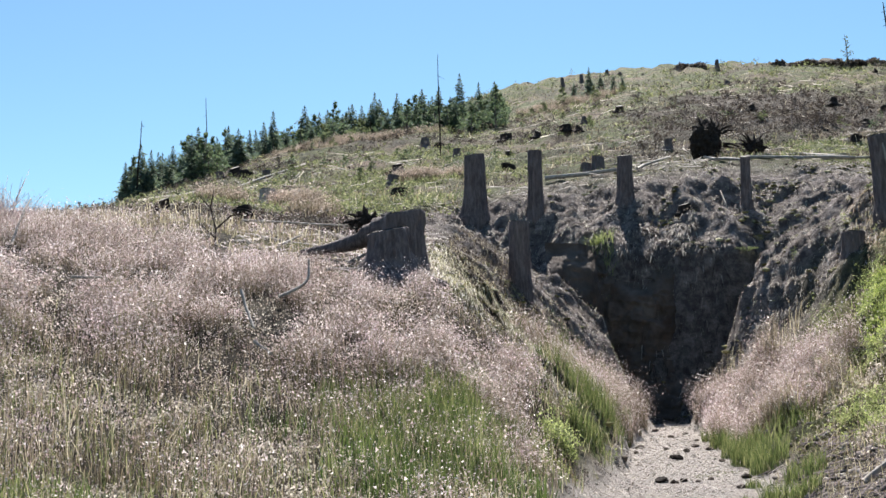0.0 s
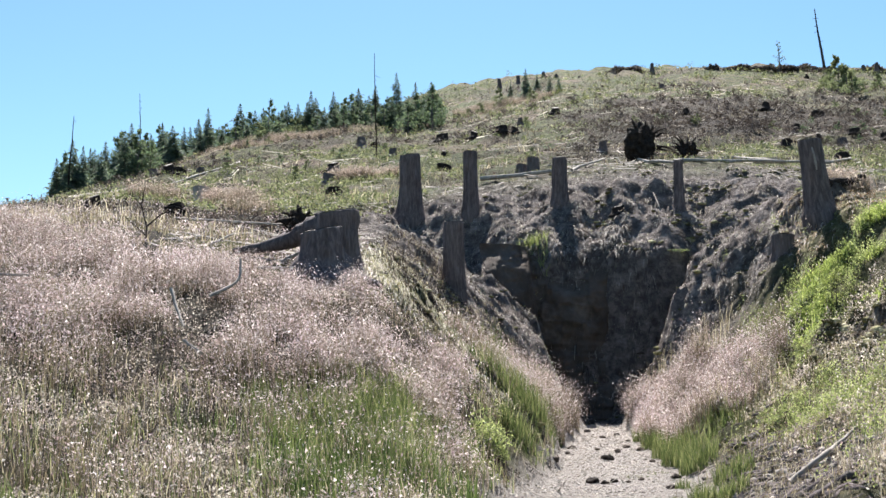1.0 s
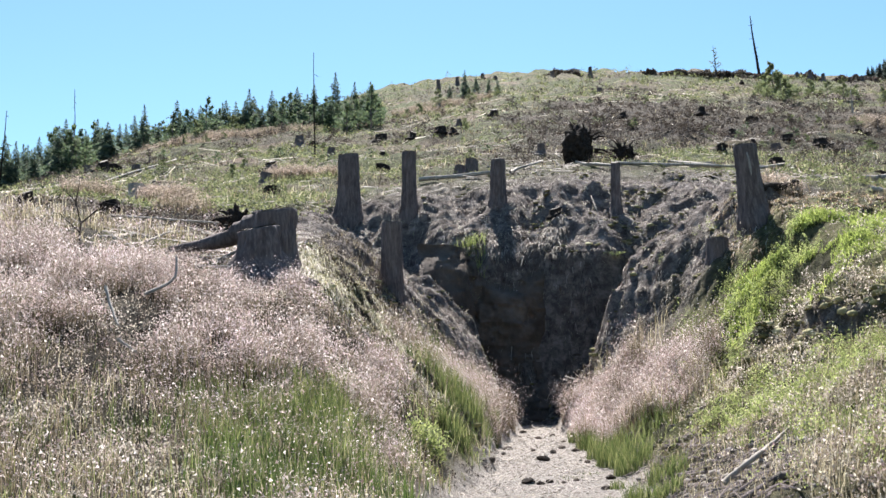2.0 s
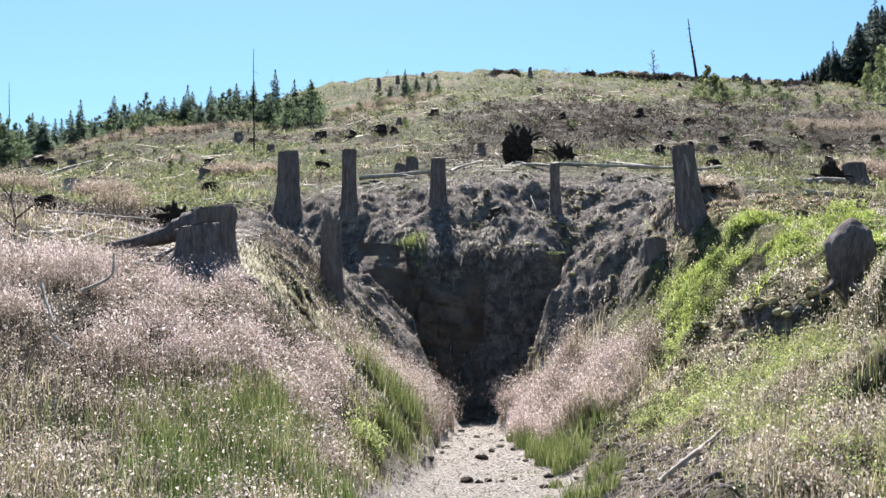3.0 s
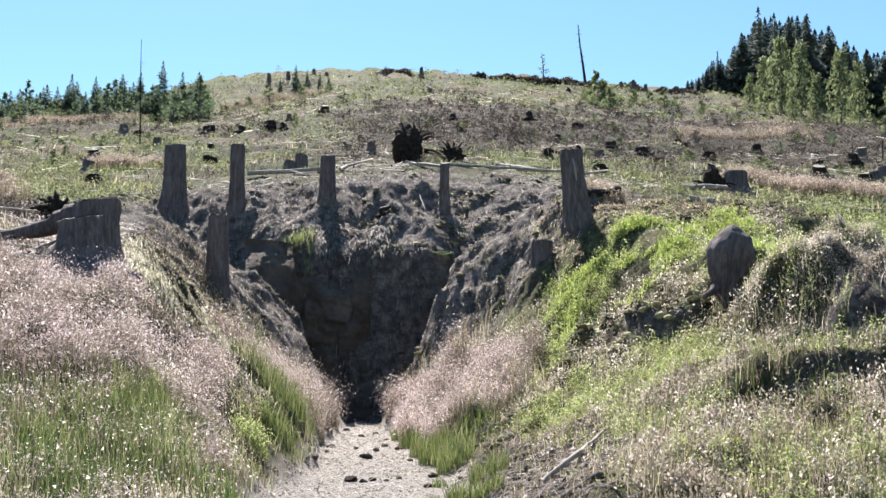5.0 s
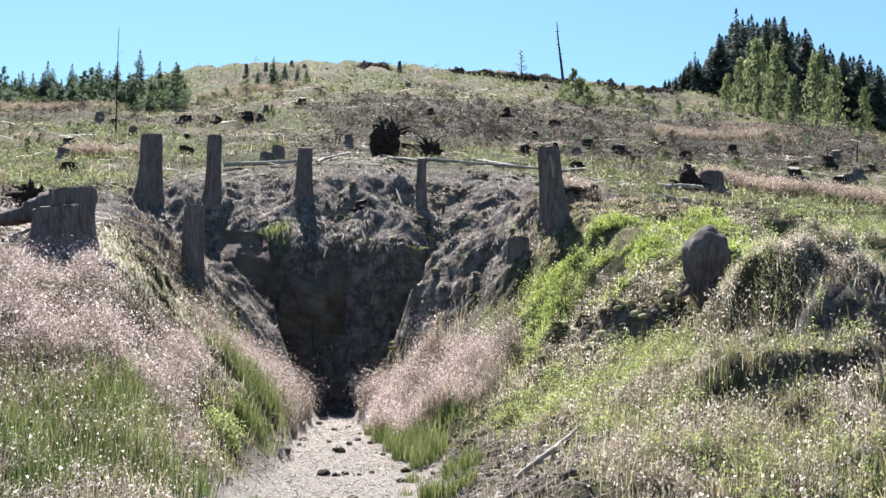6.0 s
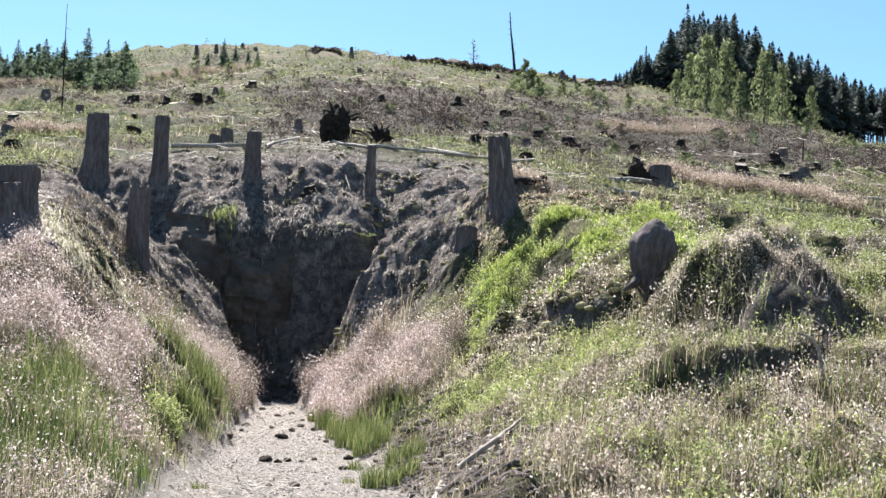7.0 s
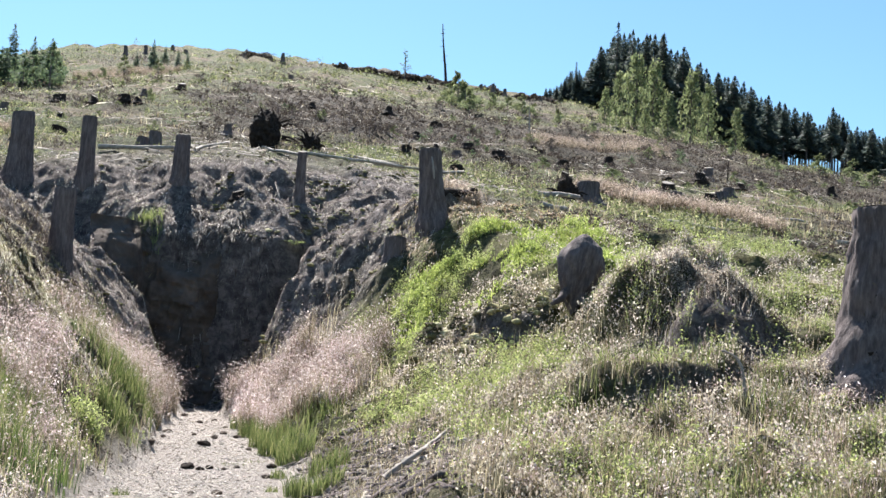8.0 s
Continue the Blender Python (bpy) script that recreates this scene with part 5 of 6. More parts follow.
def tuft(cx, cy, r, n, h, mat=BLADE, label="tuft of green grass at the edge of the gravel path", w=0.012):
    x, y = clumps(cx, cy, r, n)
    V, F, *_ = blades(x, y, h * rng.uniform(0.5, 1.1, n), np.full(n, w), 0.55)
    o = np.array([cx, cy, ground_z(cx, cy)])
    ob = part_np("grass_tuft", V - o, F, mat)
    ob.location = o
    return tagged(ob, label, "grass tuft", TUFTS)


for cx, cy, r, n, h in ((-1.3, 24.0, 0.40, 520, 0.70), (-1.25, 25.2, 0.36, 480, 0.6), (-1.75, 24.4, 0.40, 420, 0.6), (-1.6, 25.4, 0.36, 380, 0.6), (-1.9, 23.4, 0.36, 380, 0.6), (-1.25, 26.1, 0.34, 360, 0.5), (-1.0, 25.6, 0.25, 300, 0.35), (-1.0, 26.6, 0.25, 260, 0.4), (-1.5, 22.9, 0.3, 320, 0.55),
                        (-1.35, 20.9, 0.22, 220, 0.55), (-1.2, 21.3, 0.15, 140, 0.5), (-2.5, 16.2, 0.6, 700, 0.5), (-3.2, 15.2, 0.7, 800, 0.5), (-2.3, 14.8, 0.5, 500, 0.45), (-1.9, 17.4, 0.3, 260, 0.4),
                        (0.95, 26.5, 0.3, 420, 0.42), (1.05, 25.2, 0.3, 360, 0.45), (1.25, 23.6, 0.36, 420, 0.5), (1.35, 22.3, 0.34, 380, 0.5), (1.55, 21.0, 0.32, 360, 0.5),
                        (1.35, 17.3, 0.2, 260, 0.38), (1.75, 17.6, 0.22, 240, 0.35), (1.9, 19.0, 0.3, 300, 0.4), (1.2, 19.4, 0.12, 90, 0.2), (1.0, 17.8, 0.1, 60, 0.14), (0.55, 20.8, 0.22, 70, 0.07), (0.9, 21.2, 0.25, 80, 0.07), (-0.9, 16.5, 0.12, 60, 0.15)):
    tuft(cx, cy, r, n, h)
x, y = clumps(-1.60, 19.0, 0.22, 26)
yb = leafy("bilberry_bush", x, y, rng.uniform(0.28, 0.55, 26), np.full(26, 0.13), 50, 0.042, BILBERRY, "yellow-green leafy bush at the edge of the path", "bush")
yb["kind"] = "thing"


def bank_top(x):
    """How far up the green of the right bank reaches."""
    return 27.6 + 0.85 * np.maximum(0, x - 6.0) + 0.3 * np.sin(x * 2.3)


def dirt_foot(x, y):
    """Bare crumbled dirt at the foot of the right bank."""
    return np.clip(1.3 * np.exp(-((x - 2.8) / 0.62) ** 2 - ((y - 16.8) / 1.7) ** 2), 0, 1)


def right_bank(x, y):
    d, g = off_path(x, y)
    bare = smooth(6.6, 7.4, x) * smooth(9.4, 8.8, x) * smooth(18.3, 18.7, y) * smooth(20.9, 19.6, y)
    dirt = np.exp(-((x - 5.0) / 1.2) ** 2 - ((y - 23.3 + 0.85 * (x - 5.0)) / 0.85) ** 2)
    bare = np.maximum(bare, np.exp(-((turf_lip(x, y) + 0.30) / 0.38) ** 2) * smooth(5.3, 6.2, x) * smooth(8.3, 7.5, x))
    return (1 - 0.9 * bare) * (1 - 0.95 * dirt) * (1 - 0.9 * dirt_foot(x, y)) * (1 - 0.85 * smooth(7.5, 8.2, x) * smooth(14.6, 15.3, y) * smooth(17.4, 16.8, y)) * (d > 0) * smooth(0.9, 1.7, g + 0.5 * fbm(x, y, 2, 61)) * (1 - 0.92 * smooth(-0.2, 0.5, y - bank_top(x))) * (1 - 0.9 * np.exp(-((x - 2.2) / 1.0) ** 2 - ((y - 26.6) / 1.7) ** 2))


def clumped(x, y):
    return fbm(x / 0.5, y / 0.5, 2, 68)


def lime_zone(x, y):
    return np.clip(1.4 * np.exp(-((x - 6.0) / 2.3) ** 2 - ((y - 27.2) / 1.8) ** 2), 0, 1)


def sun_patch(x, y):
    return np.clip(0.42 + 2.0 * fbm(x / 1.1, y / 0.8, 3, 62) - 0.25 * lime_zone(x, y), 0, 1)


# bilberry on the right bank
x, y = patch(1.6, 14, 10, 31, 30000, lambda x, y: right_bank(x, y) * sun_patch(x, y) * (0.6 + 0.4 * smooth(14, 21, y)) * smooth(-0.32, 0.22, clumped(x, y)))
leafy("bilberry", x, y, rng.uniform(0.10, 0.40, len(x)) * (1 + 1.2 * clumped(x, y)), rng.uniform(0.06, 0.14, len(x)), 30, 0.033, BILBERRY, "bright green bilberry shrubs covering the bank", "shrub")
def lime_bed(x, y):
    return right_bank(x, y) * smooth(3.6, 4.4, x) * smooth(9.4, 8.2, x) * smooth(24.5, 25.6, y + 0.25 * (x - 5)) * smooth(0.5, -0.4, y - bank_top(x)) * smooth(-0.30, 0.12, fbm(x / 0.8, y / 0.6, 2, 64))


x, y = patch(3.6, 9.5, 24, 31, 12000, lime_bed)
leafy("bilberry", x, y, rng.uniform(0.06, 0.22, len(x)) * (1 + 0.8 * clumped(x, y)), rng.uniform(0.05, 0.10, len(x)), 18, 0.040, LIME, "fresh lime-green bilberry on top of the bank", "shrub", up=2.0)
x, y = patch(3.6, 9.5, 24, 31, 26000, lime_bed)
V, F, *_ = blades(x, y, rng.uniform(0.10, 0.30, len(x)), np.full(len(x), 0.022), 0.35)
stuff("bilberry_shoots", V, F, LIME, "upright fresh green shoots on top of the bank", "shrub")
# dry heather and straw between them
x, y = patch(1.4, 14, 9.5, 29, 21000, lambda x, y: right_bank(x, y) * (1 - 0.92 * lime_zone(x, y)) * np.clip(1.1 - sun_patch(x, y) * (0.4 + 0.6 * smooth(13, 20, y)), 0, 1) * smooth(-0.35, 0.2, fbm(x / 0.45, y / 0.45, 2, 69)))
leafy("heather", x, y, rng.uniform(0.08, 0.34, len(x)) * (1 + 1.1 * fbm(x / 0.45, y / 0.45, 2, 69)), rng.uniform(0.06, 0.14, len(x)), 13, 0.042, HEATH, "grey-brown dry heather on the bank", "shrub", up=1.2)
x, y = patch(1.2, 13, 9.5, 24, 52000, lambda x, y: right_bank(x, y) * (0.3 + 0.7 * smooth(20, 12, y)))
V, F, *_ = blades(x, y, rng.uniform(0.12, 0.42, len(x)), np.full(len(x), 0.010), 0.5)
stuff("dry_grass", V, F, STRAW, "dry grass stems among the heather", "grass")
x, y = patch(1.8, 13, 10, 20, 30000, lambda x, y: right_bank(x, y) * smooth(-0.15, 0.4, fbm(x / 1.2, y / 1.2, 2, 63)) * (0.35 + 0.65 * smooth(19, 14, y)))
V, F, *_ = blades(x, y, rng.uniform(0.15, 0.48, len(x)), np.full(len(x), 0.013), 0.45)
stuff("green_grass", V, F, BLADE, "green grass blades in the lower bank", "grass")

x, y = patch(1.6, 12, 9.5, 20.5, 24000, lambda x, y: right_bank(x, y) * smooth(-0.35, 0.25, fbm(x / 0.9, y / 0.9, 2, 67)) * (0.35 + 0.65 * smooth(19, 13, y)))
hair_grass("hair_grass", x, y, rng.uniform(0.10, 0.34, len(x)), 6, 0.019, "fine pale grass heads among the heather", head_mat=PANICLE)
# grey heather on the torn-up mound
x, y = patch(6.6, 9.4, 19.5, 21.6, 1900, lambda x, y: smooth(6.8, 7.6, x) * smooth(9.4, 8.7, x) * smooth(19.5, 20.0, y))
leafy("heather", x, y, rng.uniform(0.08, 0.30, len(x)), rng.uniform(0.06, 0.14, len(x)), 22, 0.036, HEATH, "grey heather hanging over the torn-up mound", "shrub", up=0.6)
x, y = patch(6.6, 9.2, 19.3, 20.6, 1100, lambda x, y: smooth(19.2, 19.8, y))
leafy("heather", x, y, rng.uniform(0.03, 0.18, len(x)), rng.uniform(0.06, 0.14, len(x)), 14, 0.032, BROWN_HEATH, "dead brown heather on the face of the mound", "shrub", up=-0.3)
# pale dry grass and moss round the foot of the big stump
x, y = patch(7.9, 10.8, 15.3, 17.0, 2600, lambda x, y: smooth(-0.3, 0.2, fbm(x / 0.8, y / 0.8, 2, 66)))
hair_grass("hair_grass", x, y, rng.uniform(0.08, 0.24, len(x)), 4, 0.02, "low pale dry grass before the big stump")
x, y = patch(8.0, 10.4, 16.2, 18.2, 700, lambda x, y: np.ones(len(x)))
leafy("moss", x, y, rng.uniform(0.04, 0.2, len(x)), rng.uniform(0.06, 0.14, len(x)), 14, 0.034, HEATH, "dry moss and heather round the foot of the stump", "moss", up=0.4)

# clods, moss cushions and turf lumps on the bare slopes
def lumps(name, x, y, size, flatten, mat, label, category):
    """Many uneven lumps of twelve-sided form, in one mesh."""
    bm = bmesh.new()
    bmesh.ops.create_icosphere(bm, subdivisions=1, radius=1.0)
    U = np.array([v.co[:] for v in bm.verts])
    T = np.array([[v.index for v in f.verts] for f in bm.faces])
    bm.free()
    n = len(x)
    z = land(x, y)[0]
    jit = 1 + rng.uniform(-0.38, 0.38, (n, len(U), 1))
    V = U[None] * jit * size[:, None, None] * np.array([1, 1, flatten])
    a = rng.uniform(0, 6.283, n)
    ca, sa_ = np.cos(a)[:, None], np.sin(a)[:, None]
    V = np.stack([V[..., 0] * ca - V[..., 1] * sa_, V[..., 0] * sa_ + V[..., 1] * ca, V[..., 2]], -1)
    V += np.stack([x, y, z - size * 0.1], 1)[:, None, :]
    F = (T[None] + (np.arange(n) * len(U))[:, None, None]).reshape(-1, 3)
    return stuff(name, V.reshape(-1, 3), F, mat, label, category)


def bowl_zone(x, y):
    z, ins, fl = land(x, y)
    d, g = off_path(x, y)
    rim_z = smooth(42, 36, y) * smooth(8, 5.5, np.abs(x))
    return np.maximum(ins * smooth(21, 24, y), 0.55 * rim_z) * (1 - fl) * ((g > 0.35) | (y > 31)) * np.where(x > 0.2, smooth(27.5, 29.5, y - 0.5 * np.maximum(x - 3, 0)), 1)


SOIL = material("dark_clods", tinted([(0.0, (0.05, 0.042, 0.039)), (0.45, (0.13, 0.11, 0.102)), (0.8, (0.24, 0.213, 0.197)), (1.0, (0.40, 0.36, 0.33))], 0.0, 0.95))
MOSS = material("dry_moss_cushions", tinted([(0.0, (0.08, 0.07, 0.03)), (0.5, (0.22, 0.20, 0.09)), (1.0, (0.45, 0.41, 0.25))], 0.1, 0.95))
x, y = patch(-8, 8, 21, 42, 1800, lambda x, y: bowl_zone(x, y) * np.where(x < 0, 0.25 + 0.75 * smooth(25.5, 28.5, y), 1))
lumps("soil_clods", x, y, 0.02 + 0.05 * rng.uniform(0, 1, len(x)) ** 3, 0.5, SOIL, "crumbled dark peaty soil clods on the slope", "soil")
x, y = patch(-8, 6, 20, 42, 16000, lambda x, y: bowl_zone(x, y) * smooth(0.05, 0.35, fbm(x / 1.2, y / 1.2, 2, 71) + 0.3 * smooth(29, 25, y)) * (1 - 0.85 * smooth(28.5, 30, y) * smooth(35, 33.5, y)))
lumps("moss_cushions", x, y, 0.03 + 0.10 * rng.uniform(0, 1, len(x)) ** 2.5, 0.4, MOSS, "dry olive moss cushions on the slope", "moss")
# shaggy mats of dead grass, moss and rootlets combed down the slopes
def combed(x, y, h, w, loft=0.30):
    """Blades that bow over and lie down the slope."""
    n, e = len(x), 0.25
    z = land(x, y)[0]
    gx_, gy_ = (land(x + e, y)[0] - z) / e, (land(x, y + e)[0] - z) / e
    g_ = np.sqrt(gx_**2 + gy_**2) + 1e-3
    a = np.arctan2(-gy_, -gx_) + rng.normal(0, 0.55, n)
    fall = np.stack([np.cos(a), np.sin(a), -np.clip(g_, 0, 1.6)], 1)
    fall /= np.linalg.norm(fall, axis=1, keepdims=True)
    side = np.stack([-np.sin(a), np.cos(a), np.zeros(n)], 1) * (w / 2)[:, None]
    up = np.array([0, 0, 1.0]) * h[:, None]
    base = np.stack([x, y, z - 0.02], 1)
    mid = base + fall * (0.40 * h)[:, None] + up * loft * rng.uniform(0.5, 1.4, (n, 1))
    tip = base + fall * h[:, None] + up * 0.06
    V = np.stack([base - side, base + side, mid - side, mid + side, tip], 1).reshape(-1, 3)
    k = np.arange(n)[:, None] * 5
    return V, np.concatenate([k + [0, 1, 3], k + [0, 3, 2], k + [2, 3, 4]], 0)


def mat_ridge(x, y):
    """Crests of the shaggy mats: tongues that run across and down the slope."""
    return smooth(0.02, 0.30, np.abs(fbm(x / 0.75 + 0.3 * y, y / 0.42, 2, 101)) - 0.06)


def moss_shoulder(x, y):
    """The mossy brow of the left bank above the pink grass."""
    return smooth(20.7, 21.5, y + 0.3 * vnoise(x * 1.5, y * 1.5, 102)) * smooth(27.5, 24.5, y) * smooth(-5.0, -4.0, x) * smooth(0.7, 1.3, off_path(x, y)[1]) * (x < 0)


FIBRE = material("pale_dead_fibres", tinted([(0.0, (0.13, 0.105, 0.09)), (0.4, (0.31, 0.265, 0.235)), (0.8, (0.50, 0.45, 0.405)), (1.0, (0.66, 0.61, 0.56))], 0.3, 0.8))
RUST = material("rust_brown_dead_grass", tinted([(0.0, (0.08, 0.05, 0.03)), (0.5, (0.24, 0.15, 0.085)), (1.0, (0.42, 0.30, 0.18))], 0.3, 0.8))
PALE_MOSS = material("pale_feather_moss", tinted([(0.0, (0.09, 0.085, 0.045)), (0.4, (0.25, 0.24, 0.155)), (0.8, (0.44, 0.425, 0.325)), (1.0, (0.60, 0.585, 0.50))], 0.3, 0.8))
x, y = patch(-8, 8, 24, 42, 150000, lambda x, y: bowl_zone(x, y) * (0.12 + 0.88 * mat_ridge(x, y)) * np.where(x < 0, smooth(24, 27, y), 1))
V, F = combed(x, y, rng.uniform(0.05, 0.20, len(x)), rng.uniform(0.008, 0.017, len(x)))
stuff("dead_grass", V, F, [FIBRE, BROWN_HEATH, PALE_MOSS], "shaggy grey mats of dead grass over the soil of the cutting", "grass", np.tile(rng.choice(3, len(x), p=[0.70, 0.14, 0.16]), 3))
x, y = patch(-5.6, -1.2, 20.6, 28, 80000, lambda x, y: moss_shoulder(x, y) * (0.10 + 0.90 * mat_ridge(x, y)))
V, F = combed(x, y, rng.uniform(0.08, 0.26, len(x)), rng.uniform(0.008, 0.018, len(x)), 0.5)
stuff("moss", V, F, [PALE_MOSS, FIBRE, MOSS], "pale shaggy moss and dead grass on the brow of the bank", "moss", np.tile(rng.choice(3, len(x), p=[0.50, 0.30, 0.20]), 3))
x, y = patch(-3.6, -0.9, 22.5, 30.5, 16000, lambda x, y: smooth(0.5, 0.9, off_path(x, y)[1]) * smooth(2.6, 1.8, off_path(x, y)[1]) * smooth(-0.2, 0.3, fbm(x / 0.8, y / 0.8, 2, 103)))
V, F = combed(x, y, rng.uniform(0.15, 0.45, len(x)), rng.uniform(0.010, 0.018, len(x)), 0.45)
stuff("green_grass", V, F, [BLADE, STRAW], "long olive grass hanging down the side of the cutting", "grass", np.tile(rng.uniform(0, 1, len(x)) < 0.45, 3))
x, y = patch(-3.6, 3.8, 33.2, 35.2, 5000, lambda x, y: bowl_zone(x, y) * smooth(-0.2, 0.3, fbm(x / 0.6, y / 0.6, 2, 104)))
V, F = combed(x, y, rng.uniform(0.2, 0.6, len(x)), rng.uniform(0.010, 0.02, len(x)), 0.2)
stuff("dead_grass", V, F, [BROWN_HEATH, FIBRE], "dead grass and rootlets hanging over the rock", "grass", np.tile(rng.uniform(0, 1, len(x)) < 0.25, 3))
x, y = patch(3.2, 6.6, 21.3, 26.4, 9000, lambda x, y: np.exp(-((x - 5.0) / 1.2) ** 2 - ((y - 23.4 + 0.85 * (x - 5.0)) / 0.85) ** 2) * (0.1 + 0.9 * mat_ridge(x * 1.3, y * 1.3)))
V, F = combed(x, y, rng.uniform(0.06, 0.2, len(x)), rng.uniform(0.01, 0.018, len(x)))
stuff("moss", V, F, [MOSS, FIBRE, BROWN_HEATH], "dead moss and grass on the broken turf of the bank", "moss", np.tile(rng.choice(3, len(x), p=[0.4, 0.3, 0.3]), 3))
# dead heather, moss and roots between the green bank and the tall dark stump
x, y = patch(4.2, 10.5, 27.0, 32.5, 26000, lambda x, y: smooth(-0.3, 0.3, y - bank_top(x)) * smooth(32.5, 31.0, y) * (0.1 + 0.9 * mat_ridge(x, y)))
V, F = combed(x, y, rng.uniform(0.08, 0.26, len(x)), rng.uniform(0.010, 0.02, len(x)))
stuff("dead_grass", V, F, [RUST, FIBRE, MOSS], "rust-brown dead grass and moss above the green bank", "grass", np.tile(rng.choice(3, len(x), p=[0.45, 0.25, 0.30]), 3))
# flattened pale grass before the big stump
x, y = patch(7.4, 11, 14.9, 17.0, 9000, lambda x, y: smooth(7.4, 8.2, x) * smooth(-0.35, 0.1, fbm(x / 0.7, y / 0.5, 2, 107)))
V, F = combed(x, y, rng.uniform(0.08, 0.26, len(x)), rng.uniform(0.008, 0.014, len(x)))
stuff("dry_grass", V, F, [FIBRE, STRAW], "flattened pale dry grass before the big stump", "grass", np.tile(rng.uniform(0, 1, len(x)) < 0.35, 3))
# hanging dry grass over the shoulder of the left bank
x, y = patch(-6, -1.6, 19.5, 30, 15000, lambda x, y: smooth(0.25, 0.6, land(x, y)[1]) * smooth(1.6, 2.6, off_path(x, y)[1]) * smooth(-0.3, 0.2, fbm(x / 0.9, y / 0.9, 2, 72)))
V, F, *_ = blades(x, y, rng.uniform(0.10, 0.30, len(x)), np.full(len(x), 0.012), 1.6)
stuff("dry_grass", V, F, [STRAW, BROWN_HEATH], "matted straw and brown grass on the shoulder of the cutting", "grass", np.tile(rng.uniform(0, 1, len(x)) < 0.75, 3))
x, y = patch(-6.5, -0.9, 19, 29, 4200, lambda x, y: smooth(0.15, 0.5, land(x, y)[1]) * smooth(0.7, 1.2, off_path(x, y)[1]) * smooth(-0.25, 0.2, fbm(x / 0.8, y / 0.8, 2, 75)))
leafy("heather", x, y, rng.uniform(0.05, 0.22, len(x)), rng.uniform(0.06, 0.13, len(x)), 14, 0.034, BROWN_HEATH, "dark brown heather on the steep bank", "shrub", up=0.8)
x, y = patch(-8, 8, 21, 41, 16000, lambda x, y: bowl_zone(x, y) * smooth(-0.3, 0.2, fbm(x / 0.7, y / 0.7, 2, 76)))
V, F, *_ = blades(x, y, rng.uniform(0.05, 0.26, len(x)), np.full(len(x), 0.014), 1.7)
stuff("dead_grass", V, F, BROWN_HEATH, "dead brown grass and rootlets matted on the soil", "grass")
x, y = patch(-8, 7, 24, 42, 20000, lambda x, y: bowl_zone(x, y) * smooth(-0.05, 0.3, fbm(x / 0.5, y / 0.35, 2, 97)))
V, F, *_ = blades(x, y, rng.uniform(0.05, 0.20, len(x)), np.full(len(x), 0.012), 1.8)
stuff("dead_grass", V, F, HEATH, "pale dead grass fibres on the soil ridges", "grass")
# twigs and splinters
def litter_sticks(x, y, length, r, mat, name, label):
    n = len(x)
    z = land(x, y)[0]
    a = rng.uniform(0, 6.283, n)
    x2, y2 = x + np.cos(a) * length, y + np.sin(a) * length
    z2 = land(x2, y2)[0] + rng.uniform(0, 0.10, n)
    z2 = np.where(np.abs(z2 - z) > 0.8 * length, z + 0.3 * length, z2)
    p, q = np.stack([x, y, z + r], 1), np.stack([x2, y2, z2 + r], 1)
    s = np.stack([-np.sin(a), np.cos(a), np.zeros(n)], 1) * r[:, None]
    u = np.array([0, 0, 1.0]) * r[:, None]
    V = np.stack([p - s, p + s, p + u * 1.6, q - s * 0.6, q + s * 0.6, q + u], 1).reshape(-1, 3)
    k = np.arange(n)[:, None] * 6
    F = np.concatenate([k + t for t in ([0, 3, 5], [0, 5, 2], [2, 5, 4], [2, 4, 1], [0, 2, 1], [3, 4, 5])], 0)
    return stuff(name, V, F, mat, label, "brash")


x, y = patch(-30, 34, 21, 62, 9500, lambda x, y: (1 - bowl_zone(x, y) * 0.5) * (1 - 0.95 * smooth(0.3, 0.7, land(x, y)[1])) * np.clip(0.5 + 1.4 * fbm(x / 3, y / 3, 2, 73), 0.05, 1) * (np.abs(x) < 0.56 * y) * np.where(x > 2, smooth(28, 33, y), 1) * np.where(y < 30, x < -4, 1))
litter_sticks(x, y, rng.uniform(0.15, 0.9, len(x)), rng.uniform(0.007, 0.024, len(x)), DEAD, "brash", "bleached twigs and splinters left by felling")
x, y = patch(-45, 60, 50, 120, 4200, lambda x, y: (np.abs(x) < 0.56 * y) * (1 - 0.7 * brown_band(x, y)) * np.clip(0.5 + 1.4 * fbm(x / 6, y / 6, 2, 74), 0.05, 1))
litter_sticks(x, y, rng.uniform(0.3, 1.6, len(x)), rng.uniform(0.012, 0.035, len(x)), HEATH, "brash", "grey-brown brash on the far slope")

# scrub on the felled hillside
def hill_patch(n, y0, y1, keep):
    u = rng.uniform(0, 1, n)
    y = (y0**-0.6 + u * (y1**-0.6 - y0**-0.6)) ** (-1 / 0.6)
    x = rng.uniform(-0.58, 0.62, n) * y
    ok = rng.uniform(0, 1, n) < keep(x, y) * np.where(y < 40, (1 - bowl_zone(x, y)) * smooth(5.0, 7.0, np.abs(x) + 0.8 * np.maximum(y - 37, 0)), 1) * (1 - 0.8 * smooth(46, 42, y + 2 * vnoise(x / 2, y / 2, 86)) * smooth(8.0, 6.0, np.abs(x - 1.5)))
    return x[ok], y[ok]


def far_green(x, y):
    return np.clip(1.0 - 1.25 * brown_band(x, y), 0, 1) * np.clip(0.30 + 0.25 * smooth(86, 100, y) + 2.4 * fbm(x / 3.2, y / 2.2, 3, 84), 0, 1)


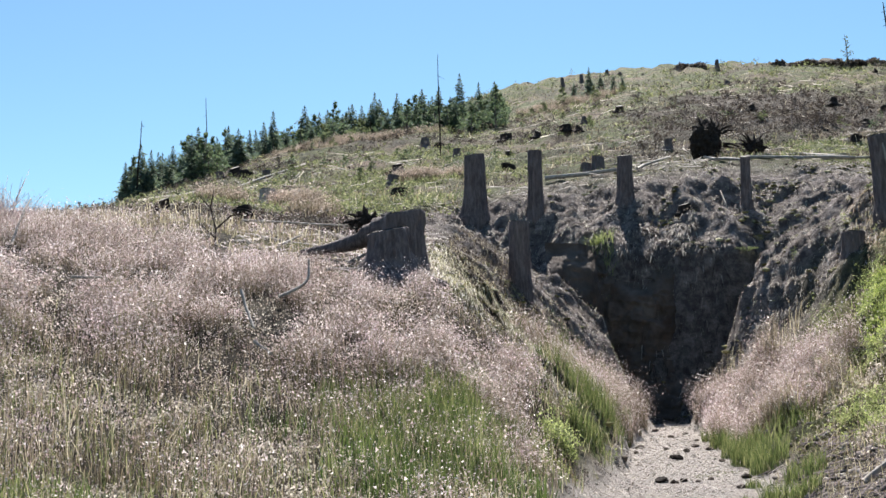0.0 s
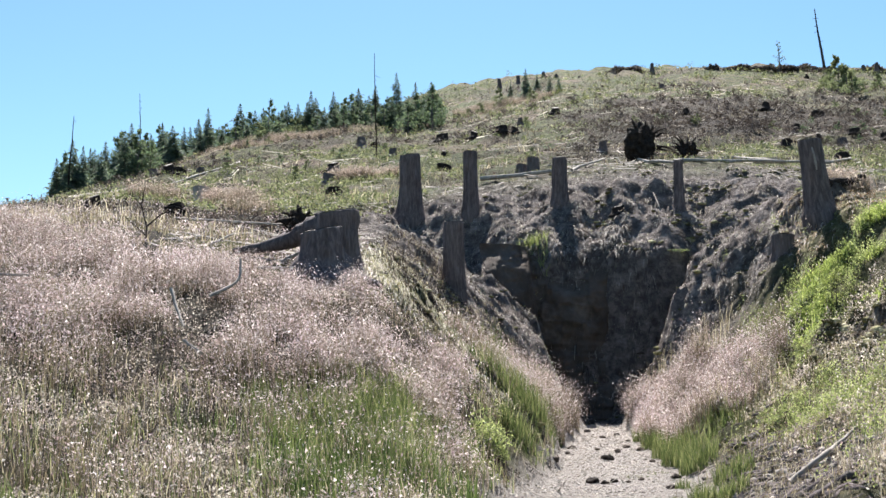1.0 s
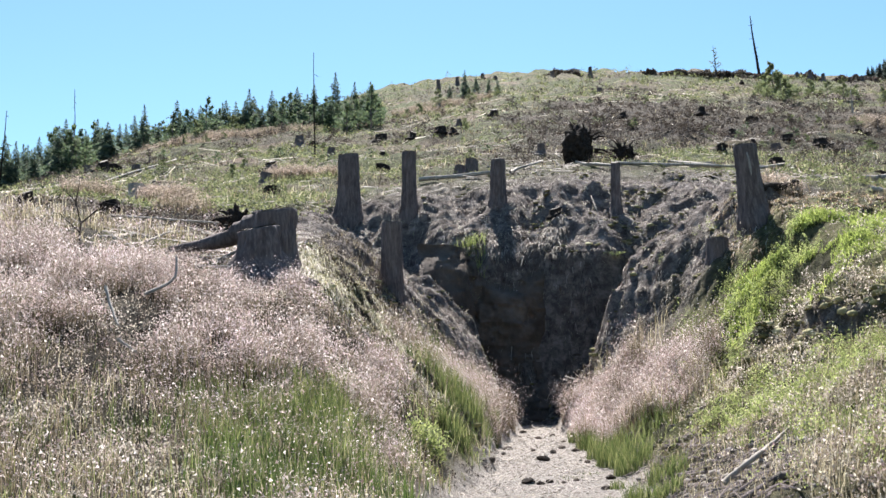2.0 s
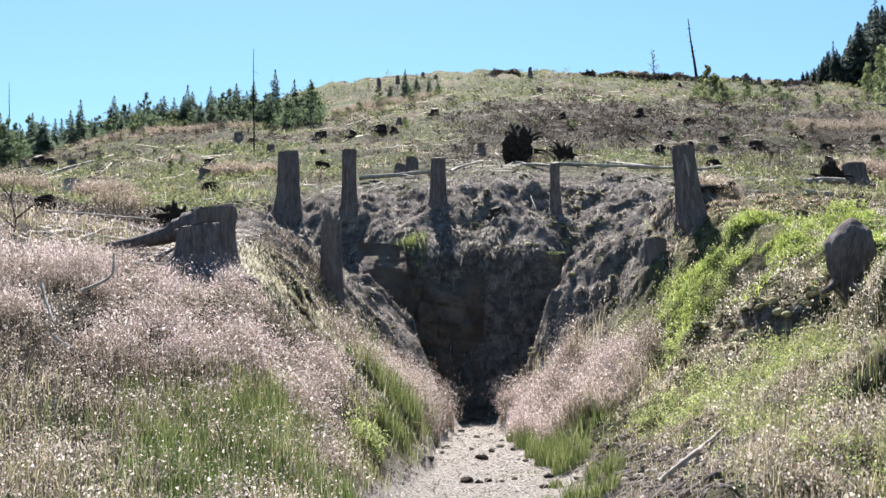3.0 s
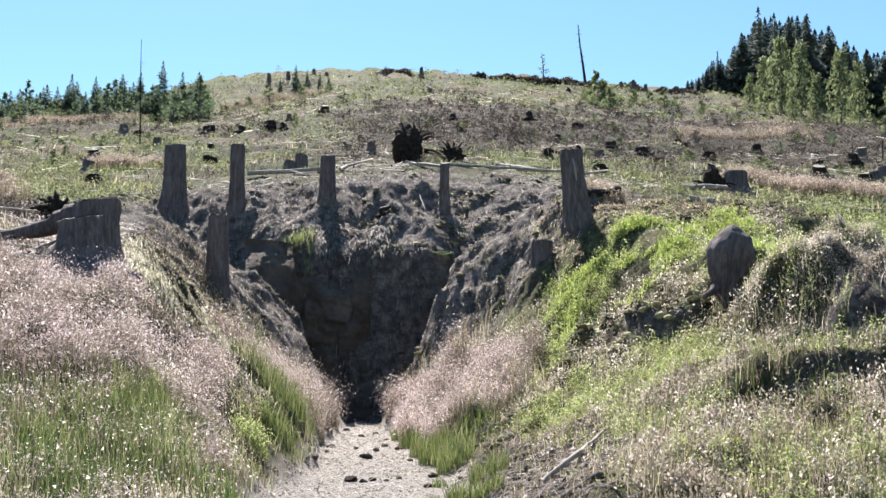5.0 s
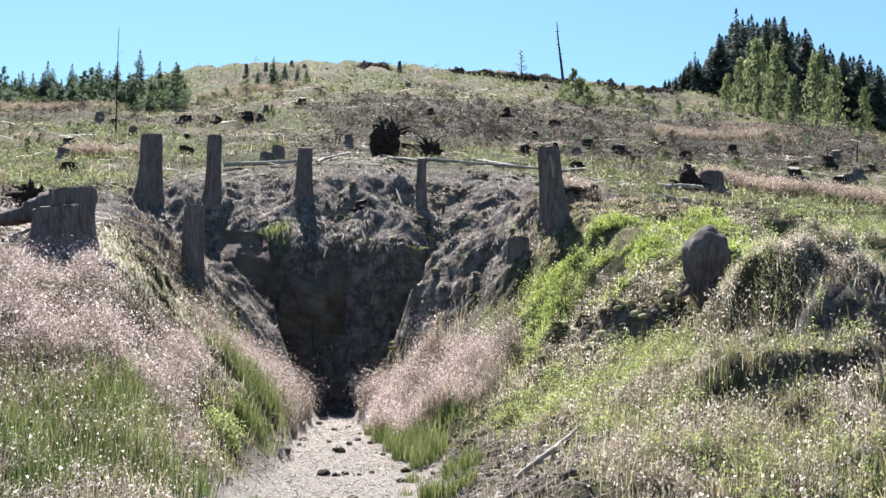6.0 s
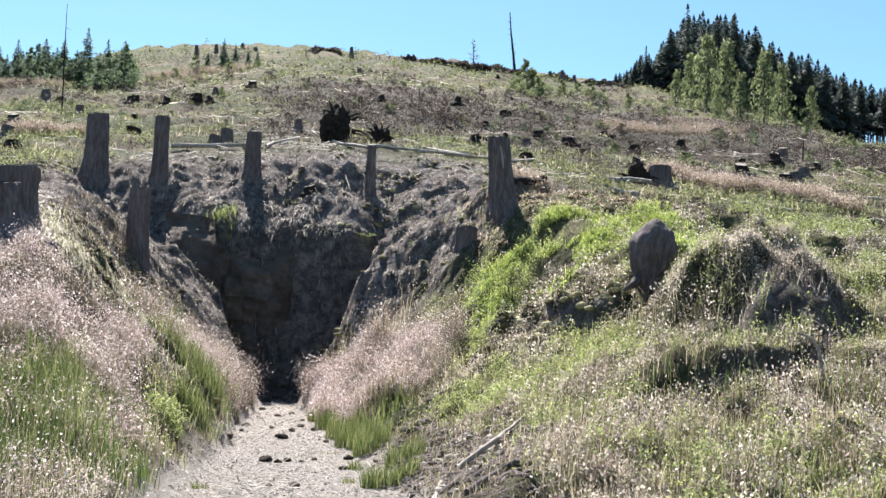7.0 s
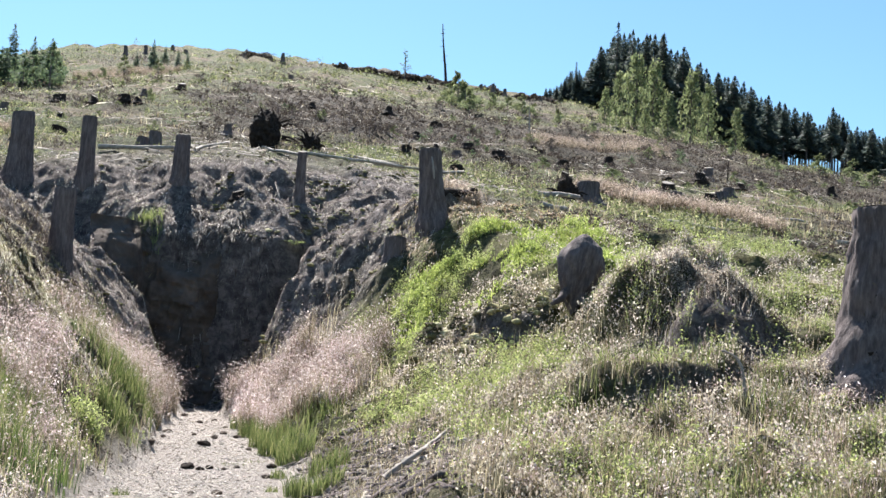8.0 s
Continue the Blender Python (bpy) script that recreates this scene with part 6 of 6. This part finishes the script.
x, y = hill_patch(46000, 30, 135, lambda x, y: far_green(x, y) * np.where(y < 33, x > 5, 1))
g = np.clip(y / 45, 0.7, 2.6)
far_shrubs("bilberry", x, y, rng.uniform(0.10, 0.42, len(x)) * g**0.5, rng.uniform(0.12, 0.32, len(x)) * g**0.5, 15, 0.05, HILL_GREEN, "green bilberry patches on the felled hillside", "shrub")
x, y = hill_patch(52000, 29, 135, lambda x, y: np.clip(np.clip(0.8 * fbm(x / 2.6, y / 1.8, 2, 85), 0, 1) + 0.9 * brown_band(x, y), 0, 1) * np.where(y < 33, np.abs(x) > 5, 1))
g = np.clip(y / 45, 0.7, 2.6)
far_shrubs("heather", x, y, (0.10 + 0.40 * rng.uniform(0, 1, len(x)) ** 2) * g**0.5, rng.uniform(0.15, 0.35, len(x)) * g**0.5, 11, 0.05, BROWN_HEATH, "brown heather and brash on the felled hillside", "shrub")
x, y = hill_patch(42000, 22, 132, lambda x, y: (1 - 0.7 * brown_band(x, y)) * np.clip(0.25 + 1.8 * fbm(x / 4, y / 3, 2, 83), 0, 1) * np.where(y < 31, x < -4.5, 1))
V, F, *_ = blades(x, y, rng.uniform(0.15, 0.4, len(x)), 0.014 + 0.0005 * y, 0.8)
stuff("dry_grass", V, F, STRAW, "straw tufts on the felled hillside", "grass")
pk = [clumps(cx, cy, r, n) for cx, cy, r, n in ((-9.3, 111, 3.2, 2600), (-6.0, 112, 2.6, 1500), (-24.0, 88, 3.0, 2400), (-21.5, 89, 2.4, 1500), (-27.5, 87, 2.4, 1000), (-17, 86, 2.6, 900),
                                                (-9.6, 48.6, 0.9, 900), (-8.6, 48.8, 0.9, 900), (-7.7, 49.2, 0.7, 500), (-11.6, 39.6, 0.9, 1300), (-12.9, 36, 0.8, 500), (-9.5, 34, 0.8, 400),
                                                (23, 76, 2.6, 1200), (27, 79, 3.0, 1400), (20, 74, 2.0, 700), (30, 90, 3.0, 900), (12.6, 41.2, 0.8, 1100), (13.6, 40.2, 1.0, 1500), (14.5, 38.6, 1.0, 1500), (15.2, 36.8, 0.9, 1300), (15.8, 35.2, 0.7, 700), (5.9, 31.4, 0.6, 500))]
x, y = np.concatenate([p[0] for p in pk]), np.concatenate([p[1] for p in pk])
hair_grass("hair_grass", x, y, rng.uniform(0.3, 0.62, len(x)), 6, 0.034, "patches of faded pink grass on the felled hillside", widen=0.02, head_mat=PALE_GRASS)

# ---- stones on the path ----
ST = "dark stones on the gravel path"
for k, (x, y, s) in enumerate([(0.12, 23.2, 0.13), (-0.12, 20.1, 0.15), (0.06, 20.0, 0.09), (0.2, 20.2, 0.08), (1.05, 19.5, 0.11), (1.15, 20.6, 0.10), (0.32, 24.6, 0.09), (0.5, 25.4, 0.09), (0.75, 24.9, 0.1), (-0.05, 25.0, 0.07), (-0.55, 25.2, 0.1),
                               (-0.75, 21.9, 0.12), (-0.6, 24.3, 0.08), (0.62, 20.4, 0.07), (0.28, 17.3, 0.09), (-0.05, 17.0, 0.06), (0.42, 20.05, 0.05), (0.05, 27.4, 0.08), (0.35, 28.2, 0.08), (-0.3, 28.8, 0.1), (0.55, 26.6, 0.07), (0.9, 23.0, 0.07)]):
    ob = part("stone", rock_mesh("stone", s, s * 0.8, s * 0.55, 300 + k), CHAR if k < 6 else ROCK, smooth_shade=False)
    ob.location = (x, y, ground_z(x, y) + s * 0.2)
    ob.rotation_euler = (0, 0, k * 1.3)
    tagged(ob, "small dark stone lying on the gravel path", "stone", ST)
x, y = patch(-1.6, 1.9, 12, 31, 5200, lambda x, y: smooth(0.35, 0.0, off_path(x, y)[1]))
lumps("gravel", x, y, rng.uniform(0.008, 0.035, len(x)), 0.6, material("pale_gravel", tinted([(0.0, (0.12, 0.10, 0.088)), (0.4, (0.38, 0.325, 0.285)), (1.0, (0.70, 0.63, 0.57))], 0.0, 0.9)), "loose pale gravel on the path", "gravel")
x, y = patch(-1.6, 1.9, 13, 31, 650, lambda x, y: smooth(0.5, 0.0, off_path(x, y)[1]))
litter_sticks(x, y, rng.uniform(0.05, 0.25, len(x)), rng.uniform(0.004, 0.012, len(x)), DEAD, "brash", "bark chips and twigs on the gravel path")

# fern and small plants in the cutting
def fern(x, y, z, r, n, label):
    pieces = []
    for k in range(n):
        a = 6.283 * k / n + rng.uniform(-0.2, 0.2)
        d = np.array([math.cos(a), math.sin(a), 0])
        s = np.array([-d[1], d[0], 0])
        tri = []
        for t in np.linspace(0.1, 1, 9):
            p = d * r * t + np.array([0, 0, r * (0.8 * t - 0.75 * t * t)])
            w = r * 0.22 * (1.1 - t)
            for sg in (-1, 1):
                tri += [p, p + s * sg * w + d * w * 0.4, p + d * r * 0.09]
        pieces.append((np.array(tri), np.arange(len(tri)).reshape(-1, 3)))
    ob = tagged(new("fern"), label, "fern")
    for V, F in pieces:
        part_np("frond", V, F, BILBERRY, ob)
    ob.location = (x, y, z)
    return ob


fern(2.12, 33.9, ground_z(2.12, 33.9) + 0.02, 0.42, 9, "small pale fern growing on the rock")
x, y = patch(-2.5, -1.3, 33.8, 34.8, 1500, lambda x, y: np.exp(-((x + 1.85) / 0.5) ** 2))
V, F, *_ = blades(x, y, rng.uniform(0.15, 0.45, len(x)), np.full(len(x), 0.014), 1.0)
stuff("green_grass", V, F, BILBERRY, "green grass hanging over a ledge in the cutting", "grass")

x, y = patch(0.8, 4.5, 12.5, 22, 5200, lambda x, y: (off_path(x, y)[0] > 0) * smooth(0.0, 0.3, off_path(x, y)[1]) * smooth(1.9, 1.0, off_path(x, y)[1]))
V, F, *_ = blades(x, y, rng.uniform(0.05, 0.25, len(x)), np.full(len(x), 0.010), 1.0)
stuff("dry_grass", V, F, STRAW, "dry grass at the foot of the bank", "grass")
x, y = patch(0.8, 4.5, 12.5, 22, 900, lambda x, y: (off_path(x, y)[0] > 0) * smooth(0.0, 0.3, off_path(x, y)[1]) * smooth(2.2, 1.0, off_path(x, y)[1]))
litter_sticks(x, y, rng.uniform(0.1, 0.5, len(x)), rng.uniform(0.005, 0.02, len(x)), BARK, "brash", "roots and twigs in the dirt beside the path")
x, y = patch(0.8, 4.5, 12.5, 24, 2600, lambda x, y: (off_path(x, y)[0] > 0) * smooth(0.0, 0.3, off_path(x, y)[1]) * smooth(2.0, 1.0, off_path(x, y)[1]))
lumps("soil_clods", x, y, 0.015 + 0.06 * rng.uniform(0, 1, len(x)) ** 2.5, 0.6, SOIL, "brown crumbled soil beside the path", "soil")

x, y = patch(3.2, 6.6, 21.3, 26.4, 1500, lambda x, y: np.exp(-((x - 5.0) / 1.2) ** 2 - ((y - 23.4 + 0.85 * (x - 5.0)) / 0.85) ** 2))
lumps("moss_cushions", x, y, 0.03 + 0.12 * rng.uniform(0, 1, len(x)) ** 2, 0.55, MOSS, "brown turf lumps and moss on the bank", "moss")
x, y = patch(3.2, 6.6, 21.3, 26.4, 900, lambda x, y: np.exp(-((x - 5.0) / 1.2) ** 2 - ((y - 23.4 + 0.85 * (x - 5.0)) / 0.85) ** 2))
leafy("heather", x, y, rng.uniform(0.04, 0.16, len(x)), rng.uniform(0.06, 0.12, len(x)), 12, 0.03, BROWN_HEATH, "dead brown heather on bare turf", "shrub", up=0.5)
log("root", [(7.75, 18.55, 0.1), (7.95, 18.45, 0.22), (8.2, 18.45, 0.16)], 0.018, 0.008, DEAD, "thin bare root hanging out of the torn-up mound", "root", 80, sides=6)
# grey lichen-like twigs on top of the mound
x, y = patch(6.8, 8.9, 19.2, 20.8, 1200, lambda x, y: smooth(-0.2, 0.2, fbm(x / 0.6, y / 0.6, 2, 96)))
V, F, *_ = blades(x, y, rng.uniform(0.12, 0.42, len(x)), np.full(len(x), 0.011), 0.9)
stuff("heather", V, F, [HEATH, DEAD], "grey dead heather stems on top of the mound", "shrub", np.tile(rng.uniform(0, 1, len(x)) < 0.4, 3))
x, y = patch(7.4, 8.5, 19.9, 21.0, 1500, lambda x, y: np.exp(-((x - 7.9) / 0.4) ** 2 - ((y - 20.4) / 0.4) ** 2))
V, F, *_ = blades(x, y, rng.uniform(0.10, 0.32, len(x)), np.full(len(x), 0.012), 1.2)
stuff("lichen", V, F, [DEAD, HEATH], "pale grey lichen and bare twigs on the crest of the mound", "lichen", np.tile(rng.uniform(0, 1, len(x)) < 0.4, 3))
# clods and roots in the bare dirt at the foot of the bank
x, y = patch(1.9, 3.8, 14.2, 19.5, 900, dirt_foot)
lumps("soil_clods", x, y, 0.02 + 0.11 * rng.uniform(0, 1, len(x)) ** 2.5, 0.55, SOIL, "crumbled brown soil and turf at the foot of the bank", "soil")
x, y = patch(1.9, 3.8, 14.2, 19.5, 5200, lambda x, y: dirt_foot(x, y) * mat_ridge(x * 1.4, y * 1.4))
V, F = combed(x, y, rng.uniform(0.05, 0.18, len(x)), rng.uniform(0.007, 0.013, len(x)))
stuff("dead_grass", V, F, [FIBRE, BROWN_HEATH, RUST], "dead grass and rootlets on bare dirt", "grass", np.tile(rng.choice(3, len(x), p=[0.5, 0.3, 0.2]), 3))
log("root", [(2.25, 16.0, 0.02), (2.75, 16.3, 0.16), (2.95, 17.0, 0.06), (3.35, 17.5, 0.10)], 0.045, 0.016, DEAD, "crooked bleached root lying in bare dirt", "root", 90, sides=7)
